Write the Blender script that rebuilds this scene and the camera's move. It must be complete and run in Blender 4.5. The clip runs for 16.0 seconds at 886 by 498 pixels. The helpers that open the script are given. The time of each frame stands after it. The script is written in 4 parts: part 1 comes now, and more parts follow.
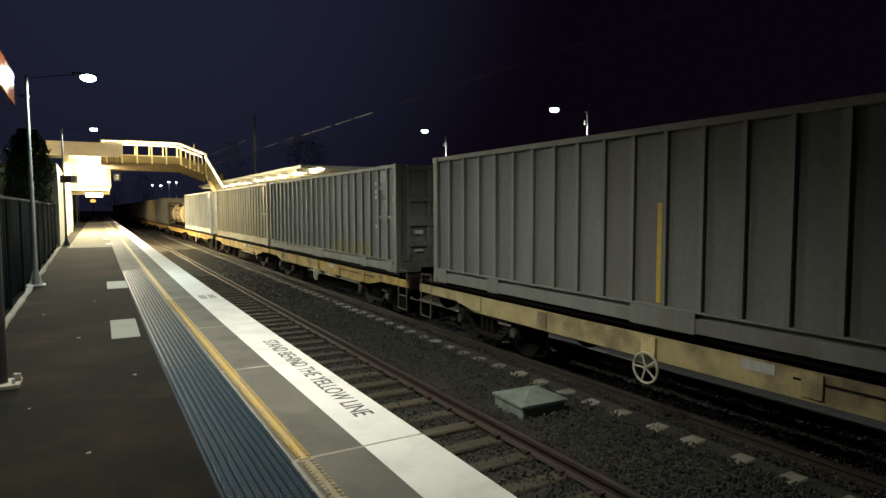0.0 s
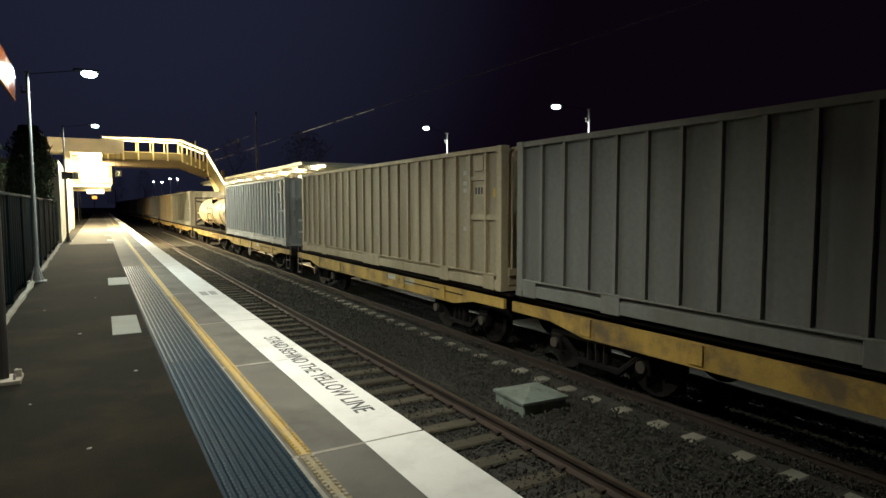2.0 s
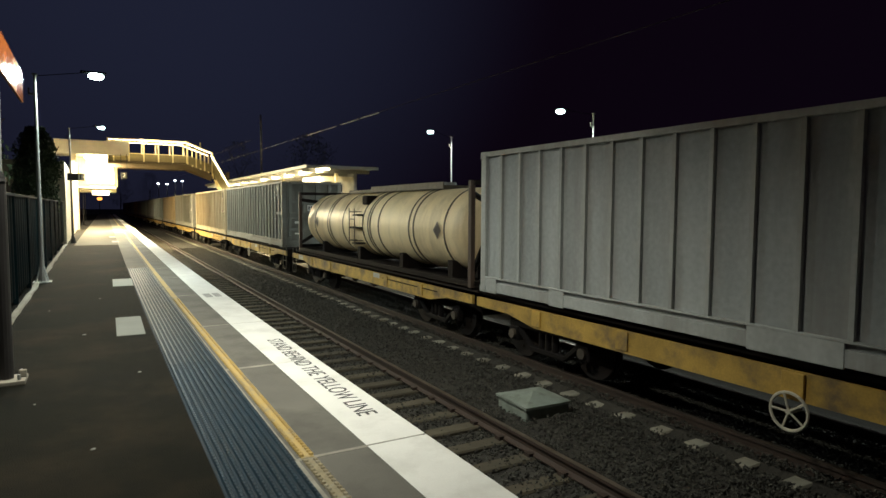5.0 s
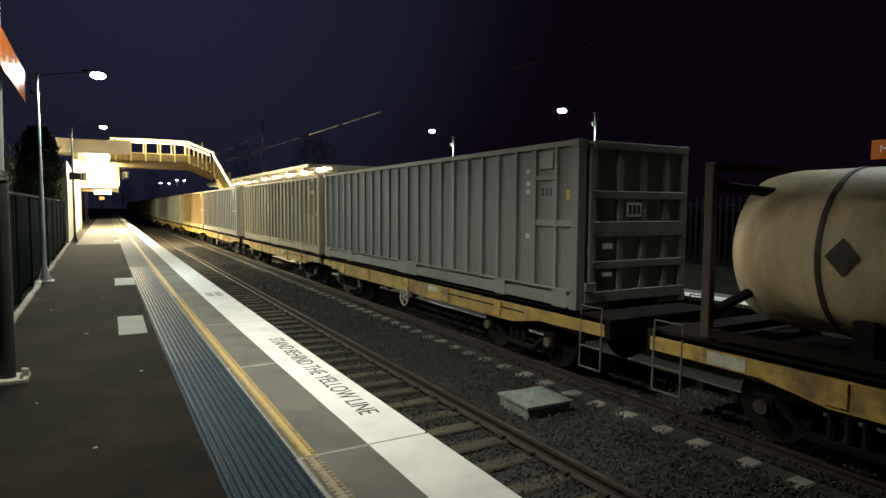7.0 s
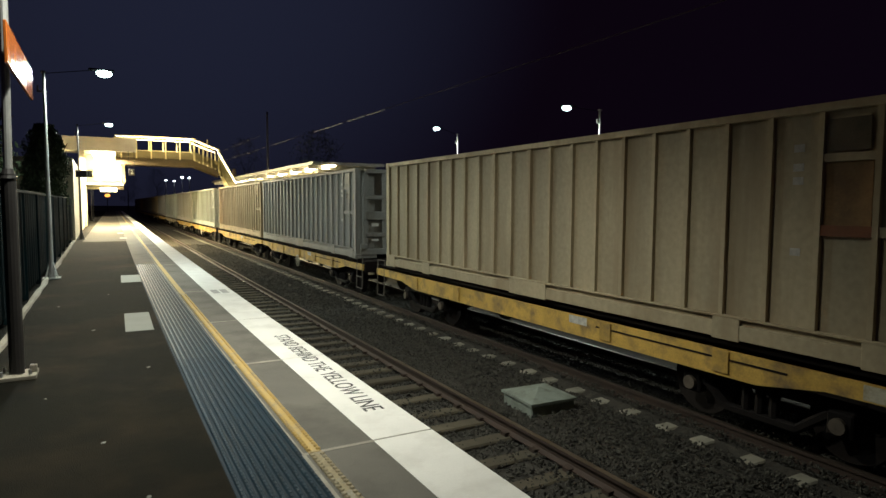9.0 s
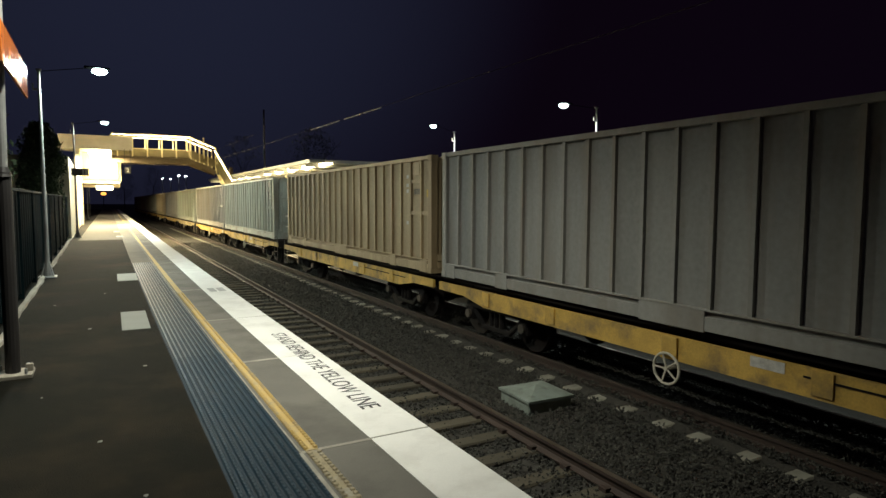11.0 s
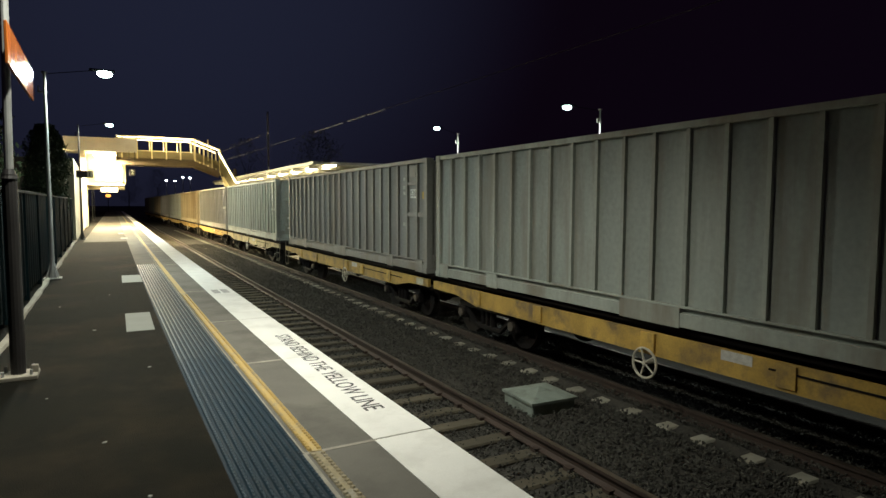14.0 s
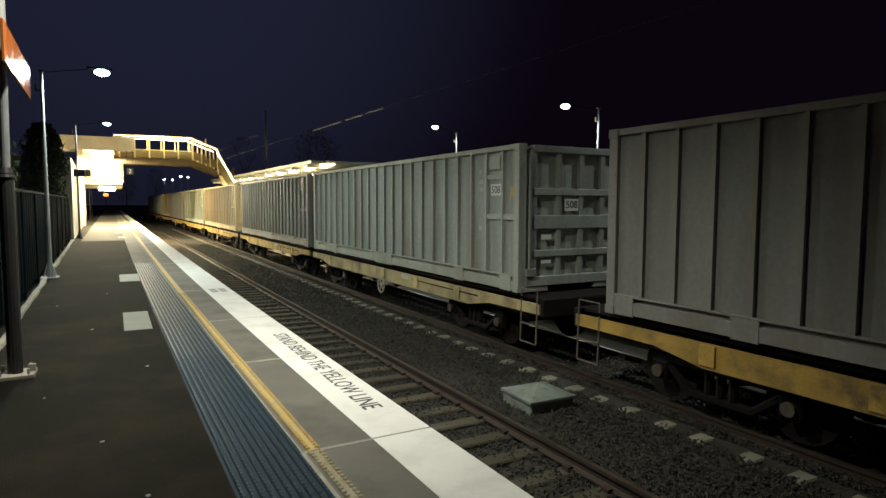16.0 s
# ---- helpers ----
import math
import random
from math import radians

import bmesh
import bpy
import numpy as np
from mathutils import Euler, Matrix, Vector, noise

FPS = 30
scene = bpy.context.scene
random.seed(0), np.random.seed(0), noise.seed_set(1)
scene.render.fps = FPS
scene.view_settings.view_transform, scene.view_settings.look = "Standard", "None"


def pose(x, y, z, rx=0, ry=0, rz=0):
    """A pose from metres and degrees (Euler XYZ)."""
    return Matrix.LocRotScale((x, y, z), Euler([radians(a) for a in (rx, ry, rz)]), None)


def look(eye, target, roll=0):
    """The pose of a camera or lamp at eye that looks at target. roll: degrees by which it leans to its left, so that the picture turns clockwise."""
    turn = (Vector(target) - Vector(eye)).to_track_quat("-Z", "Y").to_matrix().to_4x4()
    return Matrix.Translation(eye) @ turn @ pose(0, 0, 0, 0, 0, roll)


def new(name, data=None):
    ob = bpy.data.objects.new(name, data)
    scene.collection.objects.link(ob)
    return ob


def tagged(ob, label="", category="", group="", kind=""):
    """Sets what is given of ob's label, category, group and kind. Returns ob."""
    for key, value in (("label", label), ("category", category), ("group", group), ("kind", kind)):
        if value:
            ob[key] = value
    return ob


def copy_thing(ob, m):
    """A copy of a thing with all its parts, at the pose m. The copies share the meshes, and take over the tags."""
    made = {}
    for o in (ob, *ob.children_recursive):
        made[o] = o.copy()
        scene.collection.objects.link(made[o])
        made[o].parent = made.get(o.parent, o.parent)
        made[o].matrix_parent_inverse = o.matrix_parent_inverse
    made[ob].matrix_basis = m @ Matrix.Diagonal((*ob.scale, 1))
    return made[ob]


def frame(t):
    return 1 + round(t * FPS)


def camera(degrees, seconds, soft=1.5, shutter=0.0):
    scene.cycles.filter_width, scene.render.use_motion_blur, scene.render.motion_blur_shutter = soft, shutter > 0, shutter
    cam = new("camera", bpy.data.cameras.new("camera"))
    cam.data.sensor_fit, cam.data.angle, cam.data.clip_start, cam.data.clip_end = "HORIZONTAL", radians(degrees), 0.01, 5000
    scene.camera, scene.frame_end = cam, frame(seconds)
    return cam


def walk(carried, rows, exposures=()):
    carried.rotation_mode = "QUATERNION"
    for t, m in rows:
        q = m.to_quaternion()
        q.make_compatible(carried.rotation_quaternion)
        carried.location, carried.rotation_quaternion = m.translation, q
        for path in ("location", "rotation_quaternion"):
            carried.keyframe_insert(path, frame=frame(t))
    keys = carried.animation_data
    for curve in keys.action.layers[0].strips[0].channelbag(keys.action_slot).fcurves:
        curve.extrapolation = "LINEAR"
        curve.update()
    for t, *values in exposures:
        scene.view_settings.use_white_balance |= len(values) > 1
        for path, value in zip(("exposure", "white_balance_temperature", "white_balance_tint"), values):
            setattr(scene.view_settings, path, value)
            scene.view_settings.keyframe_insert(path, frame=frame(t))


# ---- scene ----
cam = camera(72.0, 16.0)
PATH = [
    (0, (0.051, 0.242, 1.641), (1.055, 1.966, 1.505), -0.2),
    (0.5, (0.052, 0.247, 1.635), (1.055, 1.972, 1.496), -0.3),
    (1, (0.055, 0.254, 1.634), (1.058, 1.977, 1.489), -0.4),
    (1.5, (0.056, 0.252, 1.635), (1.058, 1.977, 1.487), -0.4),
    (2, (0.056, 0.252, 1.633), (1.057, 1.978, 1.488), -0.1),
    (2.5, (0.052, 0.248, 1.636), (1.049, 1.976, 1.496), -0.1),
    (3, (0.05, 0.246, 1.638), (1.046, 1.974, 1.497), 0.0),
    (3.5, (0.048, 0.245, 1.637), (1.044, 1.974, 1.498), 0.0),
    (4, (0.051, 0.248, 1.636), (1.046, 1.977, 1.501), 0.1),
    (6.5, (0.046, 0.239, 1.636), (1.034, 1.973, 1.503), 0.4),
    (7, (0.049, 0.248, 1.632), (1.036, 1.983, 1.497), 0.3),
    (7.5, (0.048, 0.249, 1.633), (1.034, 1.983, 1.491), 0.2),
    (8, (0.049, 0.251, 1.631), (1.031, 1.987, 1.485), 0.3),
    (8.5, (0.043, 0.233, 1.634), (1.018, 1.973, 1.489), 0.3),
    (9, (0.037, 0.221, 1.638), (1.011, 1.962, 1.494), 0.3),
    (11.5, (0.041, 0.221, 1.638), (1.025, 1.956, 1.486), 0.2),
    (12, (0.04, 0.219, 1.636), (1.025, 1.953, 1.486), 0.2),
    (12.5, (0.039, 0.219, 1.634), (1.019, 1.956, 1.485), 0.3),
    (13, (0.038, 0.222, 1.636), (1.016, 1.96, 1.489), 0.2),
    (13.5, (0.038, 0.22, 1.638), (1.017, 1.958, 1.492), 0.1),
    (14, (0.037, 0.216, 1.636), (1.009, 1.958, 1.491), 0.2),
    (14.5, (0.041, 0.229, 1.634), (1.007, 1.975, 1.487), 0.2),
    (15, (0.046, 0.244, 1.628), (1.013, 1.988, 1.475), 0.2),
    (15.5, (0.051, 0.239, 1.628), (1.025, 1.979, 1.476), 0.0),
    (16, (0.039, 0.225, 1.632), (1.016, 1.964, 1.484), 0.2),
]
walk(cam, [(t, look(eye, target, roll)) for t, eye, target, roll in PATH])


# ---- world and exposure ----
world = bpy.data.worlds.new("night_sky")
scene.world = world
world.use_nodes = True
wb = world.node_tree.nodes["Background"]
wb.inputs[1].default_value = 1.0
wn, wl = world.node_tree.nodes, world.node_tree.links
geo = wn.new("ShaderNodeTexCoord")
dot = wn.new("ShaderNodeVectorMath")
dot.operation = "DOT_PRODUCT"
dot.inputs[1].default_value = (0.08, 0.93, 0.35)      # the town's glow
wl.new(geo.outputs["Generated"], dot.inputs[0])
glow = wn.new("ShaderNodeMapRange")
glow.inputs[1].default_value, glow.inputs[2].default_value = 0.82, 1.03
glow.interpolation_type = "SMOOTHSTEP"
wl.new(dot.outputs["Value"], glow.inputs[0])
tone = wn.new("ShaderNodeMix")
tone.data_type = "RGBA"
tone.inputs[6].default_value = (0.0030, 0.0013, 0.0040, 1)
tone.inputs[7].default_value = (0.0128, 0.0152, 0.0320, 1)
wl.new(glow.outputs[0], tone.inputs[0])
wl.new(tone.outputs[2], wb.inputs[0])
scene.view_settings.exposure = 0.0
LOBBY = 5000.0        # watts of the lobby lights
LAMP1 = 1300.0        # watts of the tall lamp opposite
LAMP0 = 1700.0        # watts of the lamp on the sign pole
LAMP = 1400.0        # watts of each platform lamp


# ---- geometry of the line ----
RAIL = -1.10          # top of rail below the platform
TRACK_NEAR, TRACK_FAR = 3.73, 7.61


def bend(y):
    """Sideways shift of platform and tracks: they bear off slightly."""
    d = y - 8.0
    return 0.0137 * (math.sqrt(d * d + 36.0) + d) / 2 - 0.02


def bend_angle(y):
    return math.degrees(math.atan((bend(y + 0.5) - bend(y - 0.5))))


# ---- materials ----
def mat(name, col, rough=0.7, metal=0.0, noise_scale=8.0, vary=0.25, bump=0.0, fine=60.0, dirt=None, dirt_amt=0.0,
        dirt_scale=1.5, rand=0.0, island=0.0, emit=None, strength=0.0, streak=False, spec=0.5):
    m = bpy.data.materials.new(name)
    m.use_nodes = True
    nt = m.node_tree
    n, l = nt.nodes, nt.links
    b = n["Principled BSDF"]
    b.inputs["Roughness"].default_value = rough
    b.inputs["Metallic"].default_value = metal
    b.inputs["Specular IOR Level"].default_value = spec
    if emit:
        b.inputs["Base Color"].default_value = (*col, 1)
        b.inputs["Emission Color"].default_value = (*emit, 1)
        b.inputs["Emission Strength"].default_value = strength
        return m
    tc = n.new("ShaderNodeTexCoord")
    src = tc.outputs["Object"]
    if streak:
        mp = n.new("ShaderNodeMapping")
        mp.inputs["Scale"].default_value = (1, 1, 0.12)
        l.new(src, mp.inputs[0])
        ssrc = mp.outputs[0]
    else:
        ssrc = src
    info = n.new("ShaderNodeObjectInfo")
    shift = n.new("ShaderNodeVectorMath")
    shift.operation = "ADD"
    l.new(ssrc, shift.inputs[0])
    rv = n.new("ShaderNodeMath")
    rv.operation = "MULTIPLY"
    rv.inputs[1].default_value = 37.0
    l.new(info.outputs["Random"], rv.inputs[0])
    l.new(rv.outputs[0], shift.inputs[1])
    big = n.new("ShaderNodeTexNoise")
    big.inputs["Scale"].default_value = noise_scale
    big.inputs["Detail"].default_value = 4
    l.new(shift.outputs[0], big.inputs["Vector"])
    small = n.new("ShaderNodeTexNoise")
    small.inputs["Scale"].default_value = fine
    small.inputs["Detail"].default_value = 3
    l.new(src, small.inputs["Vector"])
    mix = n.new("ShaderNodeMath")
    mix.operation = "MULTIPLY_ADD"
    l.new(small.outputs[0], mix.inputs[0])
    mix.inputs[1].default_value = 0.5
    l.new(big.outputs[0], mix.inputs[2])
    ramp = n.new("ShaderNodeMapRange")
    ramp.inputs[1].default_value, ramp.inputs[2].default_value = 0.45, 1.05
    ramp.inputs[3].default_value, ramp.inputs[4].default_value = 1 - vary, 1 + vary
    l.new(mix.outputs[0], ramp.inputs[0])
    val = ramp.outputs[0]
    if rand:
        rr = n.new("ShaderNodeMapRange")
        rr.inputs[3].default_value, rr.inputs[4].default_value = 1 - rand, 1 + rand
        l.new(info.outputs["Random"], rr.inputs[0])
        mm = n.new("ShaderNodeMath")
        mm.operation = "MULTIPLY"
        l.new(val, mm.inputs[0])
        l.new(rr.outputs[0], mm.inputs[1])
        val = mm.outputs[0]
    if island:
        gi = n.new("ShaderNodeNewGeometry")
        ir = n.new("ShaderNodeMapRange")
        ir.inputs[3].default_value, ir.inputs[4].default_value = 1 - island, 1 + island
        l.new(gi.outputs["Random Per Island"], ir.inputs[0])
        im = n.new("ShaderNodeMath")
        im.operation = "MULTIPLY"
        l.new(val, im.inputs[0])
        l.new(ir.outputs[0], im.inputs[1])
        val = im.outputs[0]
    sc = n.new("ShaderNodeVectorMath")
    sc.operation = "SCALE"
    sc.inputs[0].default_value = col
    l.new(val, sc.inputs["Scale"])
    out = sc.outputs[0]
    if dirt:
        dn = n.new("ShaderNodeTexNoise")
        dn.inputs["Scale"].default_value = dirt_scale
        dn.inputs["Detail"].default_value = 6
        dn.inputs["Roughness"].default_value = 0.65
        l.new(shift.outputs[0], dn.inputs["Vector"])
        dr = n.new("ShaderNodeMapRange")
        dr.inputs[1].default_value, dr.inputs[2].default_value = 0.48, 0.68
        dr.inputs[4].default_value = dirt_amt
        l.new(dn.outputs[0], dr.inputs[0])
        mx = n.new("ShaderNodeMix")
        mx.data_type = "RGBA"
        l.new(dr.outputs[0], mx.inputs[0])
        l.new(out, mx.inputs[6])
        mx.inputs[7].default_value = (*dirt, 1)
        out = mx.outputs[2]
    l.new(out, b.inputs["Base Color"])
    rg = n.new("ShaderNodeMapRange")
    rg.inputs[3].default_value, rg.inputs[4].default_value = max(0.05, rough - 0.12), min(1, rough + 0.12)
    l.new(big.outputs[0], rg.inputs[0])
    l.new(rg.outputs[0], b.inputs["Roughness"])
    if bump:
        bp = n.new("ShaderNodeBump")
        bp.inputs["Strength"].default_value = 0.6
        bp.inputs["Distance"].default_value = bump
        l.new(small.outputs[0], bp.inputs["Height"])
        l.new(bp.outputs[0], b.inputs["Normal"])
    return m


M_ASPHALT = mat("asphalt", (0.0058, 0.0058, 0.0042), 0.95, spec=0.08, noise_scale=1.1, vary=0.55, bump=0.009, fine=110, dirt=(0.0235, 0.0172, 0.0102), dirt_amt=0.85, dirt_scale=0.75)
M_TACTILE = mat("tactile_rubber", (0.0035, 0.0165, 0.031), 0.78, noise_scale=2, vary=0.4, spec=0.3, bump=0.002, fine=90)
M_STUD = mat("glossy_tactile_stud", (0.0065, 0.027, 0.045), 0.45, vary=0.5, spec=0.4)
M_COPING = mat("coping_concrete", (0.14, 0.132, 0.112), 0.85, noise_scale=1.6, vary=0.25, bump=0.003, fine=120, dirt=(0.075, 0.07, 0.058), dirt_amt=0.7)
M_WHITE = mat("white_line_paint", (0.82, 0.81, 0.77), 0.7, noise_scale=2.2, vary=0.08, bump=0.002, fine=120, dirt=(0.5, 0.48, 0.43), dirt_amt=0.35, dirt_scale=2.5)
M_YELLOW = mat("yellow_line_paint", (0.52, 0.36, 0.11), 0.7, noise_scale=5, vary=0.25, bump=0.002, fine=90, dirt=(0.3, 0.26, 0.18), dirt_amt=0.9, dirt_scale=5)
M_LIT_GROUND = mat("lobby_lit_ground", (0.062, 0.052, 0.035), 0.85, noise_scale=1.5, vary=0.2, bump=0.003, fine=80, dirt=(0.04, 0.032, 0.021), dirt_amt=0.8, dirt_scale=0.8)
M_LETTER = mat("black_letter_paint", (0.045, 0.045, 0.045), 0.75, noise_scale=12, vary=0.5, dirt=(0.22, 0.215, 0.2), dirt_amt=0.6, dirt_scale=14)
M_COVER = mat("pit_cover_concrete", (0.21, 0.22, 0.2), 0.8, noise_scale=3, vary=0.15, bump=0.002, fine=100)
M_PIT = mat("mossy_pit_concrete", (0.2, 0.235, 0.205), 0.85, noise_scale=5, vary=0.25, bump=0.004, fine=70, dirt=(0.09, 0.1, 0.08), dirt_amt=0.7, dirt_scale=4)
M_JOINT = mat("joint_filler", (0.32, 0.3, 0.25), 0.9, noise_scale=6, vary=0.3)
M_BALLAST = mat("ballast", (0.032, 0.029, 0.023), 0.95, noise_scale=3, vary=0.4, bump=0.03, fine=22)
M_STONE = mat("ballast_stone", (0.046, 0.0445, 0.037), 0.9, noise_scale=9, vary=0.4, bump=0.004, fine=60, island=0.6)
M_SLEEPER = mat("concrete_sleeper", (0.27, 0.262, 0.212), 0.9, noise_scale=4, vary=0.3, bump=0.003, fine=70, dirt=(0.15, 0.12, 0.08), dirt_amt=0.6, rand=0.2)
M_SLEEPER_DARK = mat("grimy_sleeper", (0.07, 0.06, 0.039), 0.9, noise_scale=4, vary=0.35, bump=0.004, fine=60, dirt=(0.055, 0.044, 0.03), dirt_amt=0.7, rand=0.25)
M_RAILSIDE = mat("rusty_rail", (0.034, 0.02, 0.014), 0.75, noise_scale=5, vary=0.35, bump=0.002, fine=60)
M_RAILTOP = mat("polished_railhead", (0.24, 0.2, 0.165), 0.42, metal=0.9, noise_scale=4, vary=0.2)
M_SOIL = mat("dark_ground", (0.05, 0.045, 0.035), 0.95, noise_scale=0.4, vary=0.4, bump=0.02, fine=12)
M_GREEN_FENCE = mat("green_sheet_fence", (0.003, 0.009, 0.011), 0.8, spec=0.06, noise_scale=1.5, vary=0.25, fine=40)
M_KERB = mat("fence_kerb", (0.34, 0.31, 0.25), 0.9, noise_scale=3, vary=0.35, bump=0.004, fine=60)
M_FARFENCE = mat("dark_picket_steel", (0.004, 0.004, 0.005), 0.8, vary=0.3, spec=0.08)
M_STEP = mat("grimy_step_paint", (0.12, 0.105, 0.085), 0.7, vary=0.35)
M_GALV = mat("galvanised_steel", (0.42, 0.43, 0.42), 0.45, metal=0.6, noise_scale=3, vary=0.2)
M_DARKPOLE = mat("dark_painted_pole", (0.02, 0.018, 0.018), 0.5, noise_scale=3, vary=0.3)
M_BLACKPOLE = mat("black_painted_pole", (0.02, 0.02, 0.02), 0.5, vary=0.3)
M_ORANGE = mat("orange_sign", (0.62, 0.17, 0.03), 0.2, noise_scale=2, vary=0.08, spec=0.45)
M_SIGNWHITE = mat("white_sign", (0.8, 0.8, 0.78), 0.4, vary=0.06)
M_SIGNBLACK = mat("black_sign", (0.02, 0.02, 0.025), 0.4, vary=0.2)
M_CREAM = mat("cream_render_wall", (0.66, 0.6, 0.45), 0.85, noise_scale=1.2, vary=0.12, bump=0.003, fine=60)
M_FASCIA = mat("concrete_fascia", (0.52, 0.51, 0.48), 0.85, noise_scale=1.2, vary=0.15, bump=0.003, fine=60)
M_BRIDGE = mat("cream_painted_steel", (0.74, 0.64, 0.36), 0.5, noise_scale=2, vary=0.12)
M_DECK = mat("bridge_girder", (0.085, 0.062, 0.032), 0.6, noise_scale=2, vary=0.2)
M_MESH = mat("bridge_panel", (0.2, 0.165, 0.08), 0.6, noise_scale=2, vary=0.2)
M_ROOF = mat("awning_sheet", (0.3, 0.29, 0.26), 0.5, noise_scale=2, vary=0.15)
M_LEAF = mat("dark_leaves", (0.045, 0.07, 0.03), 0.6, noise_scale=6, vary=0.4)
M_BARK = mat("bark", (0.09, 0.07, 0.05), 0.9, noise_scale=6, vary=0.4, bump=0.01, fine=30)
M_LENS = mat("cool_lamp_lens", (0.8, 0.9, 0.9), 0.3, emit=(0.72, 1.0, 0.95), strength=9)
M_LENS_WARM = mat("warm_lamp_lens", (0.9, 0.85, 0.75), 0.3, emit=(1.0, 0.86, 0.66), strength=12)
M_LENS_FAR = mat("lamp_lens_small", (0.8, 0.9, 0.9), 0.3, emit=(0.85, 0.95, 1.0), strength=25)
M_TUBE = mat("warm_tube_light", (0.9, 0.9, 0.8), 0.3, emit=(1.0, 0.86, 0.5), strength=14)
M_SODIUM = mat("amber_lamp", (0.9, 0.5, 0.2), 0.3, emit=(1.0, 0.4, 0.07), strength=2.2)
M_GLOWSIGN = mat("lit_sign_face", (0.9, 0.9, 0.8), 0.4, emit=(1.0, 0.95, 0.75), strength=0.95)
M_LOBBY = mat("lobby_tube", (0.9, 0.9, 0.8), 0.3, emit=(1.0, 0.88, 0.5), strength=60)
M_LOBBYPANE = mat("lit_frosted_glass", (0.9, 0.9, 0.8), 0.3, emit=(1.0, 0.92, 0.62), strength=3)
M_WIRE = mat("contact_wire", (0.014, 0.012, 0.011), 0.7, vary=0.3)
M_LIT_WIRE = mat("lit_wire", (0.75, 0.7, 0.62), 0.5, vary=0.3)
M_ARM = mat("unlit_dark_arm", (0.012, 0.012, 0.013), 0.85, vary=0.2, spec=0.05)
M_WORNYELLOW = mat("rubbed_yellow_paint", (0.3, 0.25, 0.15), 0.8, noise_scale=14, vary=0.35, bump=0.002, fine=90, dirt=(0.36, 0.34, 0.28), dirt_amt=0.95, dirt_scale=9)
M_GLASSDARK = mat("dark_window_glass", (0.02, 0.022, 0.025), 0.15, vary=0.1)
M_YSILL = mat("yellow_wagon_paint", (0.52, 0.33, 0.07), 0.65, noise_scale=2.5, vary=0.3, fine=40, dirt=(0.14, 0.1, 0.06), dirt_amt=0.9, dirt_scale=2.2, rand=0.18)
M_YSILL2 = mat("faded_wagon_paint", (0.5, 0.4, 0.2), 0.7, noise_scale=2.5, vary=0.3, fine=40, dirt=(0.12, 0.085, 0.06), dirt_amt=0.9, dirt_scale=1.2, rand=0.2)
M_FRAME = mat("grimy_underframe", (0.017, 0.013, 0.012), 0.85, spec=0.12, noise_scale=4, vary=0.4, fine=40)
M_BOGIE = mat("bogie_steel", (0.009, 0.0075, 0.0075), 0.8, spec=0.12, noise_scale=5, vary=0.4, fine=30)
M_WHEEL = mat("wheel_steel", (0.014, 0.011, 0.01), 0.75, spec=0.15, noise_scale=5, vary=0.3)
M_CAP = mat("axle_cap_paint", (0.06, 0.048, 0.036), 0.7, vary=0.4, rand=0.6)
M_HAND = mat("handwheel_paint", (0.5, 0.47, 0.38), 0.6, vary=0.3)
M_PLATE = mat("number_plate", (0.78, 0.78, 0.74), 0.6, vary=0.08)
M_STENCIL = mat("faded_stencil", (0.5, 0.49, 0.45), 0.7, noise_scale=12, vary=0.3)
M_OLIVE = mat("olive_stain", (0.21, 0.19, 0.06), 0.75, noise_scale=7, vary=0.35, dirt=(0.2, 0.2, 0.16), dirt_amt=0.95, dirt_scale=6)
M_LABEL = mat("yellow_sticker", (0.6, 0.4, 0.06), 0.6, vary=0.2)
M_TANK = mat("cream_tank_shell", (0.86, 0.69, 0.42), 0.52, noise_scale=1.6, vary=0.16, fine=30, dirt=(0.42, 0.29, 0.14), dirt_amt=0.7, dirt_scale=1.1, streak=True)
M_POST = mat("faded_red_frame", (0.07, 0.045, 0.035), 0.7, noise_scale=3, vary=0.35)
M_TANKBAND = mat("tank_band", (0.075, 0.05, 0.034), 0.6, vary=0.3)


def cmat(name, col, dirt):
    return mat(name, col, 0.66, noise_scale=1.3, vary=0.26, fine=14, dirt=dirt, dirt_amt=0.9, dirt_scale=1.1, streak=True, bump=0.0008)


PAINTS = {
    "sage": cmat("sage_container_paint", (0.34, 0.37, 0.33), (0.22, 0.2, 0.16)),
    "grey": cmat("grey_container_paint", (0.25, 0.247, 0.228), (0.2, 0.175, 0.145)),
    "blue": cmat("pale_grey_container_paint", (0.41, 0.43, 0.42), (0.27, 0.26, 0.24)),
    "tan": cmat("tan_container_paint", (0.41, 0.345, 0.225), (0.27, 0.205, 0.12)),
    "brown": cmat("drab_container_paint", (0.38, 0.295, 0.175), (0.26, 0.185, 0.1)),
    "dark": cmat("dark_grey_container_paint", (0.2, 0.205, 0.187), (0.15, 0.14, 0.12)),
}


# ---- mesh helpers ----
def mesh_object(name, bm, material, parent=None, label=""):
    me = bpy.data.meshes.new(name)
    bm.normal_update()
    bm.to_mesh(me)
    bm.free()
    for m_ in (material if isinstance(material, (list, tuple)) else [material]):
        me.materials.append(m_)
    ob = new(name, me)
    if parent is not None:
        ob.parent = parent
    if label:
        tagged(ob, label)
    return ob


def part(name, bm, material, parent, label=""):
    return mesh_object(name, bm, material, parent, label)


def share(name, data, parent, m):
    """One more piece on a mesh that exists already."""
    ob = new(name, data)
    ob.parent = parent
    ob.matrix_basis = m
    return ob


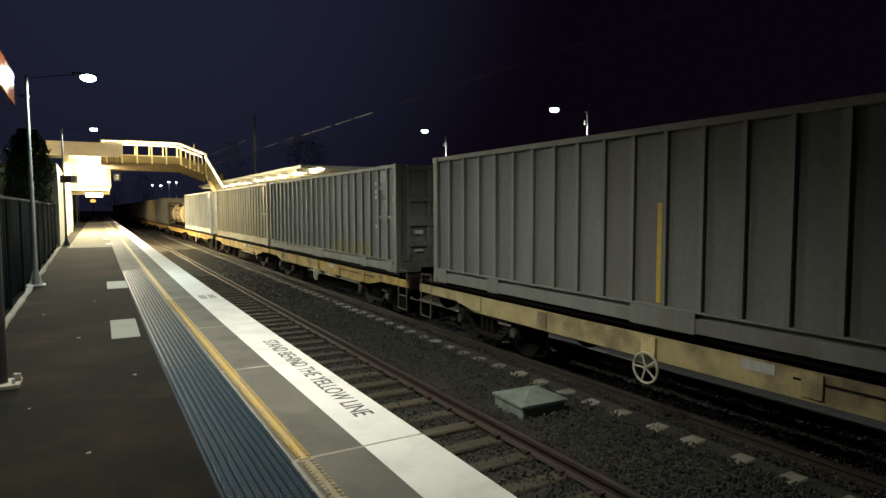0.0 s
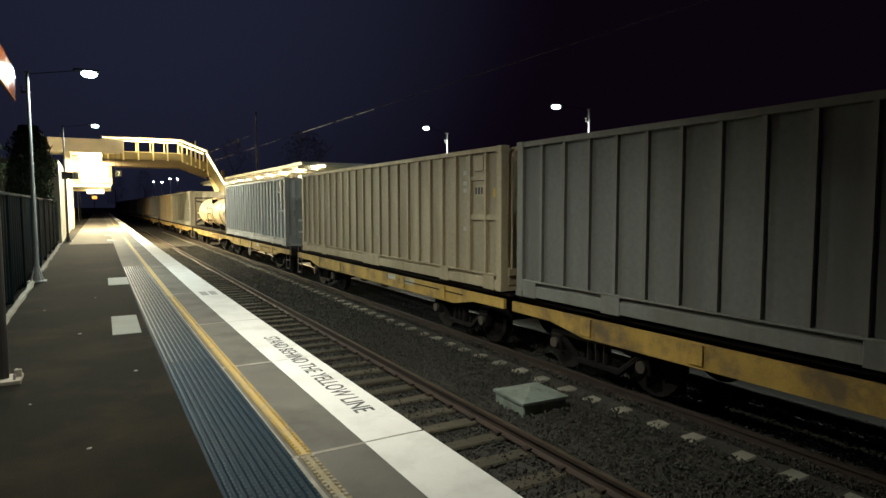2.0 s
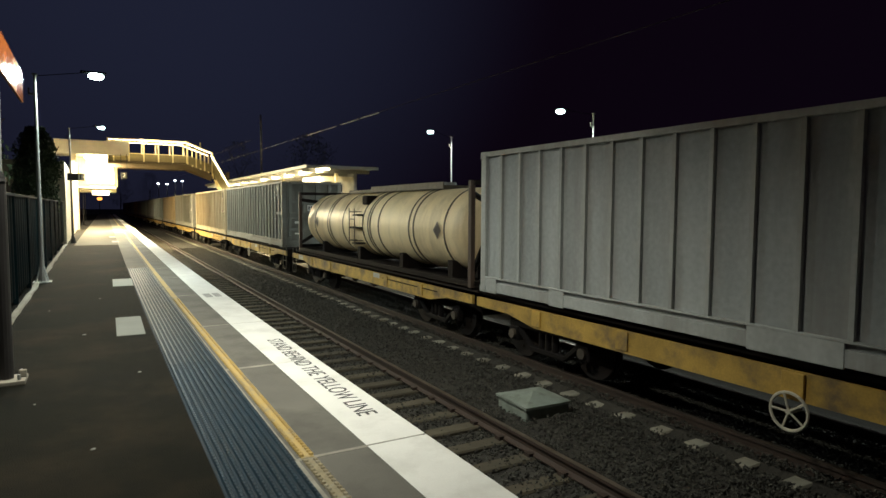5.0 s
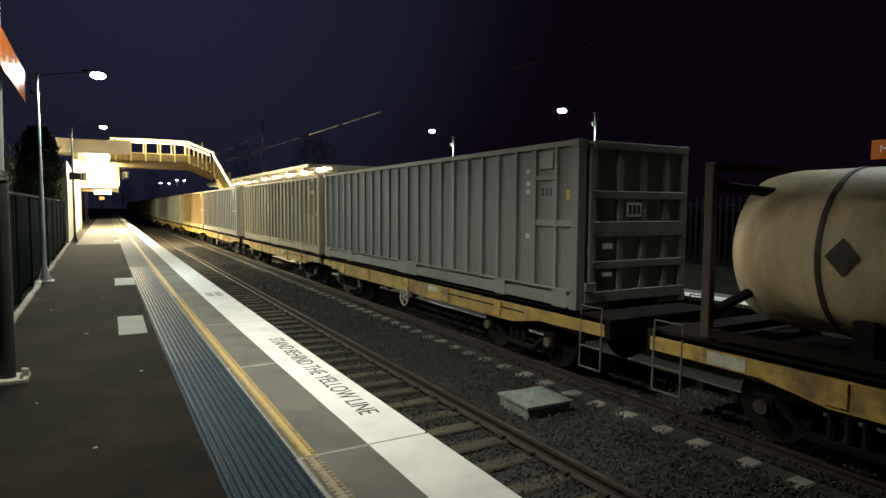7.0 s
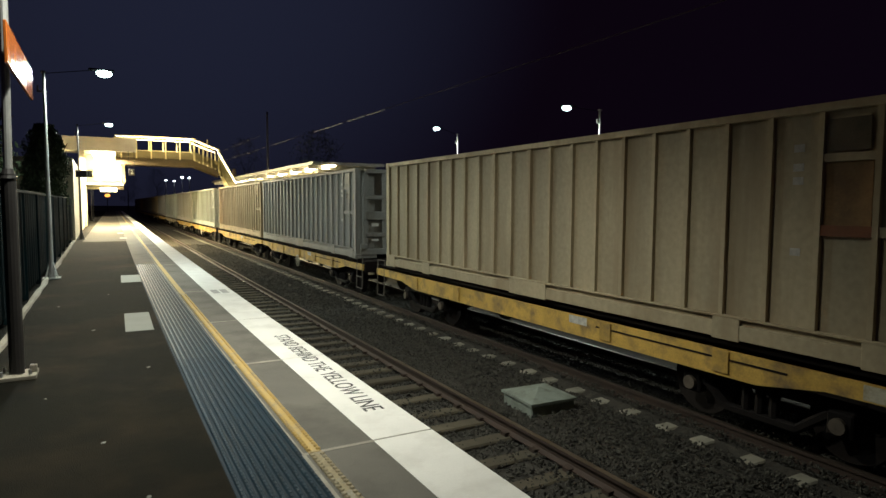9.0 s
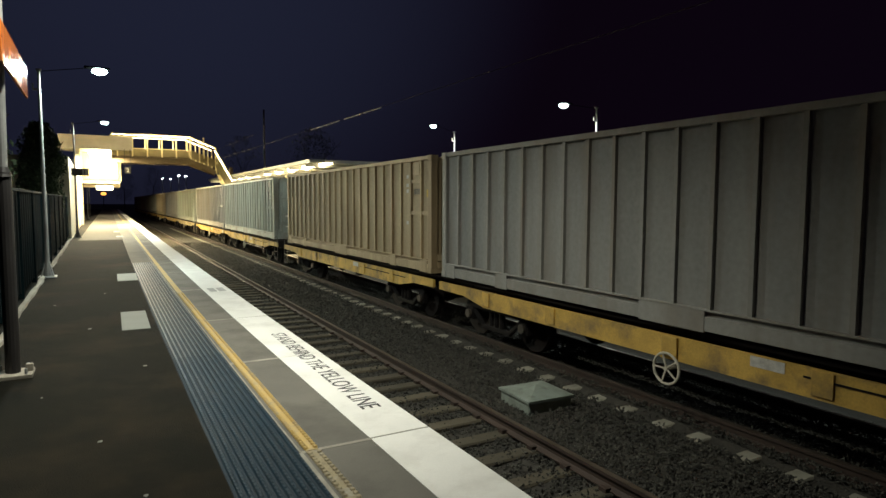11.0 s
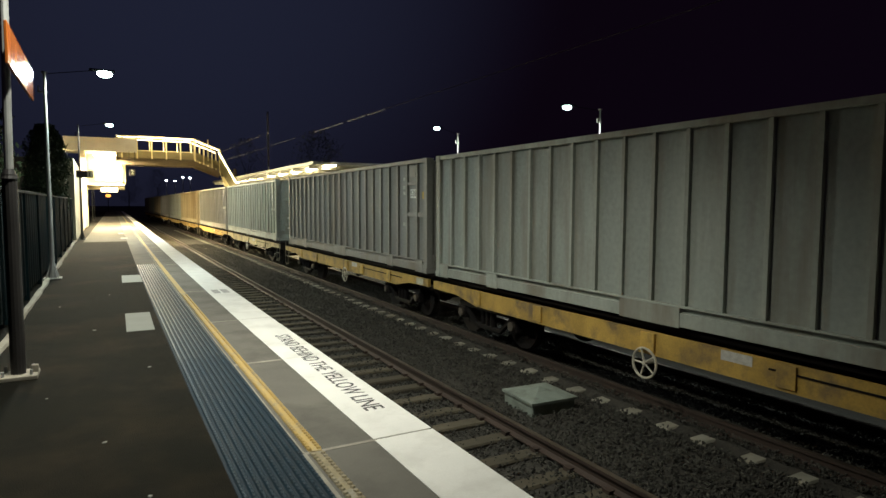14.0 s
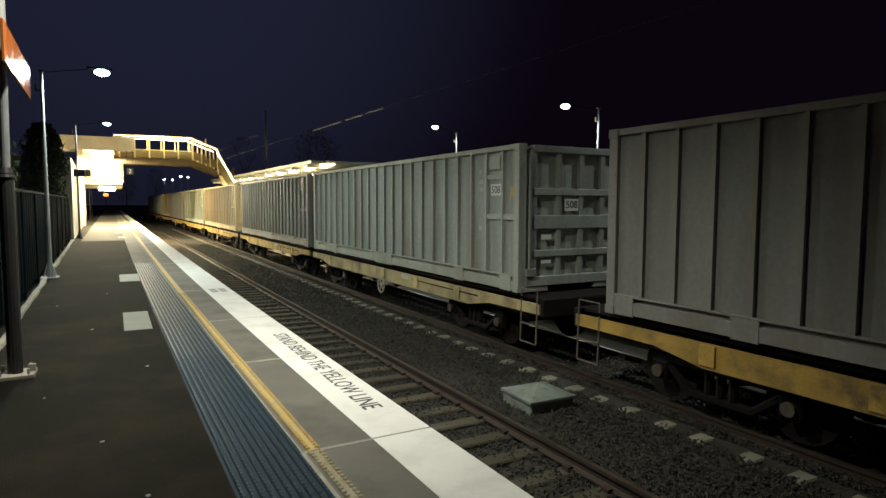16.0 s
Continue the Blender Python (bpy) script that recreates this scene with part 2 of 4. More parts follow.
def add_box(bm, x0, x1, y0, y1, z0, z1, bevel=0.0):
    m = Matrix.Translation(((x0 + x1) / 2, (y0 + y1) / 2, (z0 + z1) / 2)) @ Matrix.Diagonal((x1 - x0, y1 - y0, z1 - z0, 1))
    r = bmesh.ops.create_cube(bm, size=1, matrix=m)
    if bevel:
        es = list({e for v in r["verts"] for e in v.link_edges})
        bmesh.ops.bevel(bm, geom=es, offset=bevel, segments=1, affect="EDGES")


def box(x0, x1, y0, y1, z0, z1, bevel=0.0):
    bm = bmesh.new()
    add_box(bm, x0, x1, y0, y1, z0, z1, bevel)
    return bm


def boxes(*rows, bevel=0.0):
    bm = bmesh.new()
    for r in rows:
        add_box(bm, *r, bevel)
    return bm


def add_rod(bm, a, b, r, seg=8, r2=None):
    a, b = Vector(a), Vector(b)
    d = b - a
    m = Matrix.Translation((a + b) / 2) @ d.to_track_quat("Z", "Y").to_matrix().to_4x4()
    bmesh.ops.create_cone(bm, cap_ends=True, segments=seg, radius1=r, radius2=r if r2 is None else r2, depth=d.length, matrix=m)


def rods(pairs, r, seg=8):
    bm = bmesh.new()
    for a, b in pairs:
        add_rod(bm, a, b, r, seg)
    return bm


def tube(path, r, seg=6):
    """One continuous tube through the points of a path."""
    bm = bmesh.new()
    pts = [Vector(p) for p in path]
    last = None
    for i, p in enumerate(pts):
        d = (pts[min(i + 1, len(pts) - 1)] - pts[max(i - 1, 0)]).normalized()
        q = d.to_track_quat("Z", "Y").to_matrix()
        ring = [bm.verts.new(p + q @ Vector((r * math.cos(2 * math.pi * k / seg), r * math.sin(2 * math.pi * k / seg), 0))) for k in range(seg)]
        if last:
            for k in range(seg):
                bm.faces.new((last[k], last[(k + 1) % seg], ring[(k + 1) % seg], ring[k]))
        else:
            bm.faces.new(ring[::-1])
        last = ring
    bm.faces.new(last)
    bmesh.ops.recalc_face_normals(bm, faces=bm.faces)
    return bm


def add_ring(bm, centre, axis, big, small, seg=24, sec=6):
    """A torus about an axis."""
    q = Vector(axis).to_track_quat("Z", "Y").to_matrix()
    rows = []
    for i in range(seg):
        a = 2 * math.pi * i / seg
        row = []
        for j in range(sec):
            b = 2 * math.pi * j / sec
            p = Vector(((big + small * math.cos(b)) * math.cos(a), (big + small * math.cos(b)) * math.sin(a), small * math.sin(b)))
            row.append(bm.verts.new(q @ p + Vector(centre)))
        rows.append(row)
    for i in range(seg):
        for j in range(sec):
            bm.faces.new((rows[i][j], rows[(i + 1) % seg][j], rows[(i + 1) % seg][(j + 1) % sec], rows[i][(j + 1) % sec]))


def along(profile, ys, closed=True):
    """Sweeps an x-z profile along y, following the bend of the line."""
    bm = bmesh.new()
    rows = [[bm.verts.new((x + bend(y), y, z)) for x, z in profile] for y in ys]
    n = len(profile)
    for a, b in zip(rows, rows[1:]):
        for i in range(n if closed else n - 1):
            bm.faces.new((a[i], a[(i + 1) % n], b[(i + 1) % n], b[i]))
    if closed:
        bm.faces.new(rows[0])
        bm.faces.new(rows[-1][::-1])
    bmesh.ops.recalc_face_normals(bm, faces=bm.faces)
    return bm


def rect(x0, x1, z0, z1):
    return [(x0, z0), (x1, z0), (x1, z1), (x0, z1)]


def text_mesh(body, size, material, name, parent, m, sx=1.0):
    cu = bpy.data.curves.new(name, "FONT")
    cu.body, cu.size, cu.extrude = body, size, 0.001
    cu.align_x, cu.align_y = "CENTER", "CENTER"
    tmp = bpy.data.objects.new("tmp", cu)
    scene.collection.objects.link(tmp)
    me = bpy.data.meshes.new_from_object(tmp.evaluated_get(bpy.context.evaluated_depsgraph_get()))
    bpy.data.objects.remove(tmp)
    me.transform(Matrix.Diagonal((sx, 1, 1, 1)))
    me.materials.clear()
    me.materials.append(material)
    ob = new(name, me)
    ob.parent = parent
    ob.matrix_basis = m
    return ob


def empty(name, m=None):
    ob = new(name)
    ob.empty_display_size = 0.2
    if m is not None:
        ob.matrix_basis = m
    return ob


# ---- ground, tracks, platforms ----
Y_NEAR, Y_FAR = -25.0, 150.0
YS = [Y_NEAR + 5 * i for i in range(36)]

bm = bmesh.new()
bmesh.ops.create_grid(bm, x_segments=24, y_segments=24, size=900)
for v in bm.verts:
    v.co.z = -1.62
tagged(mesh_object("ground", bm, M_SOIL), "dark earth ground under and beyond the railway", "ground", kind="structure")


def ballast_bed():
    bm = bmesh.new()
    xs = [2.2 + 0.13 * i for i in range(64)]
    ys = [1.5 + 0.13 * j for j in range(170)] + [24.0 + 1.5 * j for j in range(85)]
    ys = [Y_NEAR, -10, 0] + ys
    grid = []
    for y in ys:
        row = []
        for x in xs:
            amp = 0.022
            z = -1.30 + amp * noise.noise(Vector((x * 6, y * 6, 0))) + 0.03 * noise.noise(Vector((x * 1.3, y * 0.7, 3)))
            if x > 6.55:
                z = (-1.252 if x < 6.8 else -1.236) + 0.008 * noise.noise(Vector((x * 6, y * 6, 0)))
            elif 4.62 < x < 6.30:
                z += 0.058
            elif x < 4.62:
                z -= 0.005
            row.append(bm.verts.new((x + bend(y) * 0.6, y, z)))
        grid.append(row)
    for a, b in zip(grid, grid[1:]):
        for i in range(len(xs) - 1):
            bm.faces.new((a[i], a[i + 1], b[i + 1], b[i]))
    ob = mesh_object("ballast", bm, M_BALLAST)
    tagged(ob, "bed of dark grey crushed stone ballast", "ballast", kind="structure")
    # loose stones on top
    rnd = random.Random(4)
    verts, faces = [], []
    base = [Vector(p) for p in ((1, 0, 0), (-1, 0, 0), (0, 1, 0), (0, -1, 0), (0, 0, 1), (0, 0, -1))]
    tri = [(0, 2, 4), (2, 1, 4), (1, 3, 4), (3, 0, 4), (2, 0, 5), (1, 2, 5), (3, 1, 5), (0, 3, 5)]
    for k in range(90000):
        y = 2.2 + 44 * rnd.random() ** 2.0
        x = rnd.uniform(2.3, 8.7)
        if 6.31 < x < 6.56 and rnd.random() < 0.93:
            continue
        s = rnd.uniform(0.011, 0.026)
        r = Euler((rnd.random() * 6, rnd.random() * 6, rnd.random() * 6)).to_matrix()
        c = Vector((x + bend(y) * 0.6, y, (-1.222 if 4.62 < x < 6.30 or x > 6.6 else -1.29) + 0.03 * noise.noise(Vector((x * 1.3, y * 0.7, 3))) + rnd.uniform(-0.01, 0.03)))
        n0 = len(verts)
        sq = Vector((rnd.uniform(0.7, 1.3), rnd.uniform(0.7, 1.3), rnd.uniform(0.5, 0.9)))
        for p in base:
            q = Vector((p.x * sq.x, p.y * sq.y, p.z * sq.z)) * s * rnd.uniform(0.75, 1.15)
            verts.append(r @ q + c)
        faces += [[n0 + i for i in f] for f in tri]
    me = bpy.data.meshes.new("ballast_stones")
    me.from_pydata(verts, [], faces)
    me.materials.append(M_STONE)
    tagged(new("ballast_stones", me), "loose angular grey-brown ballast stones", "stones", kind="stuff")


ballast_bed()


def track(x, k, label, y_first, stone):
    root = tagged(empty("track"), label, "railway track", kind="structure")

    def sweep(name, prof, material):
        bm = along(prof, YS)
        for v in bm.verts:
            v.co.x -= bend(v.co.y) * (1 - k)
        return part(name, bm, material, root)
    for s in (-1, 1):
        c = x + s * 0.7525
        sweep("rail", [(c - 0.07, RAIL - 0.155), (c + 0.07, RAIL - 0.155), (c + 0.07, RAIL - 0.14), (c + 0.012, RAIL - 0.115), (c + 0.012, RAIL - 0.05),
                       (c + 0.035, RAIL - 0.04), (c + 0.035, RAIL - 0.006), (c - 0.035, RAIL - 0.006), (c - 0.035, RAIL - 0.04), (c - 0.012, RAIL - 0.05), (c - 0.012, RAIL - 0.115), (c - 0.07, RAIL - 0.14)], M_RAILSIDE)
        sweep("railhead", rect(c - 0.03, c + 0.03, RAIL - 0.005, RAIL), M_RAILTOP)
    bm = boxes((-1.25, 1.25, -0.115, 0.115, -0.2, -0.004), bevel=0.02)
    first = part("sleeper", bm, stone, root)
    ys = [y_first + 0.6 * i for i in range(120)]
    first.matrix_basis = pose(x + bend(ys[0]) * k, ys[0], -1.255)
    rnd = random.Random(int(x * 10))
    for y in ys[1:]:
        share("sleeper", first.data, root, pose(x + bend(y) * k + rnd.uniform(-0.02, 0.02), y + rnd.uniform(-0.03, 0.03), -1.255 + rnd.uniform(-0.008, 0.004), 0, 0, rnd.uniform(-0.6, 0.6)))
    clip = boxes((-0.12, -0.045, -0.05, 0.05, 0.0, 0.045), (0.045, 0.12, -0.05, 0.05, 0.0, 0.045))
    data = None
    for y in ys[:45]:
        for s in (-1, 1):
            m = pose(x + s * 0.7525 + bend(y) * k, y, -1.262)
            if data is None:
                o = part("rail_clip", clip, M_RAILSIDE, root)
                o.matrix_basis = m
                data = o.data
            else:
                share("rail_clip", data, root, m)


track(TRACK_NEAR, 0.75, "empty near track with polished rail on grimy sleepers", 1.6, M_SLEEPER_DARK)
track(TRACK_FAR, 0.5, "far track carrying the goods train on concrete sleepers", 2.074, M_SLEEPER)

PLAT_YS = [Y_NEAR + 2.5 * i for i in range(71)]


def platform():
    root = tagged(empty("platform"), "station platform of asphalt with concrete edge slabs", "platform", kind="structure")
    part("asphalt", along(rect(-6.0, 0.645, -1.6, 0.0), PLAT_YS), M_ASPHALT, root)
    part("platform_wall", along(rect(0.645, 1.95, -1.6, -0.16), PLAT_YS), M_FASCIA, root)
    part("tactile_base", along(rect(0.645, 1.14, -0.16, 0.002), [-25, -10, 0, 5, 10, 14, 18.5]), M_TACTILE, root)
    # Far tactile strip in pale concrete colour, which carries its grazing sheen.
    part("worn_strip", along(rect(0.645, 1.14, -0.16, 0.002), [18.5] + [20 + 5 * i for i in range(27)]), M_COPING, root)
    # Paler stripe of ground; the lobby's warm light is put into its colour.
    part("paving", along(rect(-1.0, 0.64, 0.0005, 0.003), [30.0] + [35 + 5 * i for i in range(24)]), M_LIT_GROUND, root, "paler ground beside the building, lobby light put into its colour")
    # edge slabs, five metres long with a joint at each half
    joints = [4.07 - 5.0 * k for k in range(6, 0, -1)] + [4.07, 9.07, 15.58] + [20.6 + 5.0 * k for k in range(26)]
    for a, b in zip(joints, joints[1:]):
        mid = (a + b) / 2
        for p, q in ((a, mid - 0.004), (mid + 0.004, b - 0.02)):
            part("edge_slab", along([(1.14, -0.16), (2.10, -0.16), (2.10, -0.012), (2.088, 0.0), (1.14, 0.0)], [p, (p + q) / 2, q]), M_COPING, root)
            part("white_line", along(rect(1.635, 2.092, 0.0005, 0.004), [p, (p + q) / 2, q]), M_WHITE, root, "worn white painted safety strip")
        part("slab_joint", along(rect(1.14, 2.07, -0.1, 0.002), [b - 0.03, b + 0.008]), M_JOINT, root)
        part("slab_joint", along(rect(1.14, 1.63, 0.0005, 0.003), [mid - 0.03, mid + 0.03]), M_JOINT, root)
    part("edge_strip", along(rect(1.118, 1.152, 0.001, 0.005), [-25, -10, 0, 2, 4.05]), M_JOINT, root, "pale mortar line")
    part("edge_strip", along(rect(1.134, 1.146, 0.001, 0.005), [4.06] + [y for y in PLAT_YS if y > 4.1]), M_JOINT, root, "pale mortar line")
    part("yellow_line", along(rect(1.176, 1.262, 0.001, 0.006), [-25, -10, 0, 2, 4.05]), M_WORNYELLOW, root, "yellow line rubbed nearly bare")
    part("yellow_line", along(rect(1.176, 1.262, 0.001, 0.006), [4.06] + [y for y in PLAT_YS if y > 4.1]), M_YELLOW, root, "worn yellow painted line")
    # ribs of the tactile strip
    for i in range(10):
        x = 0.68 + 0.048 * i
        part("tactile_rib", along([(x - 0.015, 0.002), (x + 0.015, 0.002), (x + 0.008, 0.014), (x - 0.008, 0.014)], [1.2 + 2.45 * j for j in range(8)]), M_STUD, root)
    # studs near by
    def studs(name, xs, y0, y1, r, h, z, material):
        verts, faces = [], []
        y = y0
        while y < y1:
            for x in xs:
                n0 = len(verts)
                for rr, zz in ((r, 0), (r * 0.62, h)):
                    for k in range(6):
                        a = math.pi * k / 3
                        verts.append((x + bend(y) + rr * math.cos(a), y + rr * 1.4 * math.sin(a), z + zz))
                for k in range(6):
                    faces.append([n0 + k, n0 + (k + 1) % 6, n0 + 6 + (k + 1) % 6, n0 + 6 + k])
                faces.append([n0 + 6 + k for k in range(6)])
            y += 0.05
        me = bpy.data.meshes.new(name)
        me.from_pydata(verts, [], faces)
        me.materials.append(material)
        ob = new(name, me)
        ob.parent = root
        tagged(ob, kind="stuff")
    studs("tactile_studs", [0.68 + 0.048 * i for i in range(10)], 1.5, 7.0, 0.011, 0.004, 0.0135, M_STUD)
    studs("yellow_studs", [1.187, 1.251], 4.1, 12.0, 0.019, 0.012, 0.006, M_YELLOW)
    studs("rubbed_studs", [1.187, 1.251], 1.5, 4.0, 0.019, 0.01, 0.006, M_WORNYELLOW)
    # painted words
    words = text_mesh("STAND BEHIND THE YELLOW LINE", 0.22, M_LETTER, "painted_words", root, pose(1.905, 6.2, 0.0055, 0, 0, -90.8))
    words.scale = (3.13 / words.dimensions.x, 0.165 / words.dimensions.y, 1)
    for k in range(2):
        part("worn_words", box(-0.09 + 0.16 * k, 0.03 + 0.16 * k, 0, 0.5, 0, 0.0012), mat("faded_letters", (0.42, 0.41, 0.39), 0.8, noise_scale=9, vary=0.3), root).matrix_basis = pose(1.87, 11.9, 0.0045)
    return root


platform()


def pit_cover(x0, x1, y0, y1):
    ob = mesh_object("pit_cover", boxes((-(x1 - x0) / 2, (x1 - x0) / 2, -(y1 - y0) / 2, (y1 - y0) / 2, -0.03, 0.004), bevel=0.004), M_COVER)
    ob.matrix_basis = pose((x0 + x1) / 2, (y0 + y1) / 2, 0.001, 0, 0, -1)
    tagged(ob, "pale concrete pit cover let into the asphalt", "pit cover", "covers in the platform")


pit_cover(0.27, 0.60, 8.9, 10.35)
pit_cover(0.36, 0.74, 14.4, 15.8)
pit_cover(0.75, 1.05, 32.0, 33.4)
pit_cover(0.75, 1.05, 37.2, 39.0)


def litter():
    rnd = random.Random(31)
    for x, y in ((-0.42, 6.2), (0.22, 3.9), (-0.1, 9.2), (0.4, 6.9), (-0.6, 11.5), (0.1, 12.6), (0.0, 4.9)):
        bm = bmesh.new()
        bmesh.ops.create_icosphere(bm, subdivisions=1, radius=rnd.uniform(0.012, 0.022))
        for v in bm.verts:
            v.co = Vector((v.co.x * rnd.uniform(0.8, 1.5), v.co.y, v.co.z * 0.25))
        ob = mesh_object("pebble", bm, M_COVER)
        ob.matrix_basis = pose(x, y, 0.003, 0, 0, rnd.uniform(0, 180))
        tagged(ob, "small pale pebble lying on the asphalt", "pebble", "pebbles on the platform")


litter()


# far platform
FAR_EDGE = 9.75


def far_platform():
    root = tagged(empty("platform_opposite"), "opposite platform with white edge line and weedy verge", "platform", kind="structure")
    part("asphalt", along(rect(FAR_EDGE + 0.9, 17.0, -1.6, -0.02), PLAT_YS), M_ASPHALT, root)
    # Wall takes the underframe's near-black tone to paint the shade behind the train.
    part("platform_wall", along(rect(FAR_EDGE + 0.15, FAR_EDGE + 0.9, -1.6, -0.082), PLAT_YS), M_FRAME, root, "platform wall, near black for the shade behind the train")
    part("edge_slab", along(rect(FAR_EDGE, FAR_EDGE + 0.9, -0.08, -0.02), PLAT_YS), M_COPING, root)
    part("white_line", along(rect(FAR_EDGE + 0.01, FAR_EDGE + 0.45, -0.0195, -0.014), PLAT_YS), M_WHITE, root)


far_platform()


def pale_fence():
    """Steel picket fence behind the far platform."""
    root = tagged(empty("picket_fence", pose(15.6, 2.0, -0.02)), "dark steel picket fence behind the opposite platform", "fence")
    bmr = boxes((-0.02, 0.02, 0, 30, 0.25, 0.3), (-0.02, 0.02, 0, 30, 1.75, 1.8))
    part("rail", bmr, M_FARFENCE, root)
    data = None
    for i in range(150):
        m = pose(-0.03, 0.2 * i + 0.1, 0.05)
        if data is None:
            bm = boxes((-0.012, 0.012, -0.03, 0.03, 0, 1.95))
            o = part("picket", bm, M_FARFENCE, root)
            o.matrix_basis = m
            data = o.data
        else:
            share("picket", data, root, m)


pale_fence()


# ---- left side: fence, poles, signs ----
def sheet_fence():
    root = tagged(empty("sheet_fence", pose(-1.12, 0, 0)), "dark green corrugated steel fence along the platform", "fence")
    y = 3.0
    panel = None
    while y < 31:
        if panel is None:
            bm = bmesh.new()
            pts = []
            for i in range(25):
                yy = 2.34 * i / 24
                pts.append((0.018 if i % 4 in (1, 2) else -0.018, yy))
            lo = [[bm.verts.new((x + d, yy, z)) for x, yy in pts] for d, z in ((0, 0.12), (0, 1.8))]
            for i in range(24):
                bm.faces.new((lo[0][i], lo[0][i + 1], lo[1][i + 1], lo[1][i]))
            bmesh.ops.solidify(bm, geom=bm.faces, thickness=0.006)
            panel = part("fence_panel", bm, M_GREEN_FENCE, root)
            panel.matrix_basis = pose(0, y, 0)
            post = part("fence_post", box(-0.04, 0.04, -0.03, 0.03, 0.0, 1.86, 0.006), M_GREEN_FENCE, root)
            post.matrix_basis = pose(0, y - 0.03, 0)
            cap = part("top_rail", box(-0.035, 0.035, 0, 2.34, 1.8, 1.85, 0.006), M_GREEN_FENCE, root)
            cap.matrix_basis = pose(0, y, 0)
        else:
            share("fence_panel", panel.data, root, pose(0, y, 0))
            share("fence_post", post.data, root, pose(0, y - 0.03, 0))
            share("top_rail", cap.data, root, pose(0, y, 0))
        y += 2.4
    bm = bmesh.new()
    ring = None
    for i in range(120):
        yy = 5.0 + 26 * i / 119
        w = 0.05 + 0.03 * noise.noise(Vector((yy * 1.1, 0, 0)))
        o = 0.1 + 0.05 * noise.noise(Vector((yy * 0.6, 4, 0)))
        h = 0.03 + 0.02 * noise.noise(Vector((yy * 1.7, 8, 0)))
        now = [bm.verts.new(p) for p in ((o - w, yy, -0.01), (o - w * 0.8, yy, h), (o + w * 0.7, yy, h), (o + w, yy, -0.01))]
        if ring:
            for k in range(3):
                bm.faces.new((ring[k], ring[k + 1], now[k + 1], now[k]))
        ring = now
    bmesh.ops.recalc_face_normals(bm, faces=bm.faces)
    part("mortar_kerb", bm, M_KERB, root, "rough pale mortar strip at the fence foot")


sheet_fence()


def lamp_post(x, y, lamp_x, lamp_y, height, material, head_mat, watts, label, z0=0.0, tint=(0.88, 1.0, 0.93), drop=0.0):
    root = tagged(empty("street_lamp", pose(x, y, z0)), label, "lamp post", "platform lamps")
    bm = bmesh.new()
    add_rod(bm, (0, 0, 0), (0, 0, height), 0.05, 12, 0.028)
    part("pole", bm, material, root)
    bm = bmesh.new()
    add_box(bm, -0.17, 0.17, -0.17, 0.17, 0, 0.025, 0.004)
    for k in range(4):
        a = math.pi / 4 + math.pi / 2 * k
        v = [(0.05 * math.cos(a), 0.05 * math.sin(a), 0.02), (0.16 * math.cos(a), 0.16 * math.sin(a), 0.02), (0.05 * math.cos(a), 0.05 * math.sin(a), 0.32)]
        add_rod(bm, v[1], v[2], 0.012, 6)
    add_rod(bm, (0, 0, 0.02), (0, 0, 0.34), 0.085, 10, 0.062)
    part("base_plate", bm, M_GALV if material is M_GALV else M_BLACKPOLE, root)
    part("bracket", boxes((-0.12, 0.05, -0.02, 0.02, height - 0.42, height - 0.38), (-0.13, -0.1, -0.02, 0.02, height - 0.41, height - 0.28)), material, root)
    part("cap", box(-0.05, 0.05, -0.05, 0.05, height - 0.01, height + 0.03), material, root)
    dx, dy = lamp_x - x, lamp_y - y
    lz = height + 0.1 - drop
    bm = bmesh.new()
    add_rod(bm, (0, 0, height - 0.02), (dx * 0.8, dy * 0.8, lz + 0.05), 0.008, 8)
    part("arm", bm, M_ARM, root)
    d = Vector((dx, dy, 0)).normalized()
    ang = math.degrees(math.atan2(d.y, d.x))
    head = part("lamp_head", boxes((-0.3, 0.2, -0.1, 0.1, 0.05, 0.085), bevel=0.012), M_ARM, root)
    head.matrix_basis = pose(dx, dy, lz, 0, 0, ang)
    bm = bmesh.new()
    bmesh.ops.create_uvsphere(bm, u_segments=16, v_segments=8, radius=1, matrix=Matrix.Diagonal((0.16, 0.13, 0.085, 1)))
    for f in bm.faces:
        f.smooth = True
    lens = part("lens", bm, head_mat, root, "glowing cool white lens")
    lens.matrix_basis = pose(dx, dy, lz, 0, 0, ang)
    if watts:
        la = bpy.data.lights.new("lamp_light", "SPOT")
        la.energy, la.color = watts, tint
        la.spot_size, la.spot_blend, la.shadow_soft_size = radians(176), 0.35, 0.12
        lo = new("lamp_light", la)
        lo.matrix_world = pose(lamp_x, lamp_y, z0 + lz - 0.08)
    return root


lamp_post(-0.95, 15.87, 0.18, 15.9, 4.40, M_GALV, M_LENS, LAMP, "galvanised platform lamp post with glowing cool white head")
lamp_post(-0.79, 32.2, 0.45, 32.2, 5.10, M_BLACKPOLE, M_LENS, LAMP * 2.4, "dark platform lamp post with glowing head beside the building")
# Hidden posts added to brighten train and platform beyond the footbridge.
for far_y in (65.0, 81.5):
    lamp_post(-0.75, far_y, 0.3, far_y, 4.4, M_BLACKPOLE, M_LENS_WARM, LAMP * 1.6, "added hidden lamp post beyond the footbridge, glowing head", tint=(1.0, 0.86, 0.58))
lamp_post(14.3, 15.3, 12.9, 15.3, 4.75, M_GALV, M_LENS, LAMP, "galvanised lamp post on the opposite platform, glowing head", -0.02, drop=0.13)
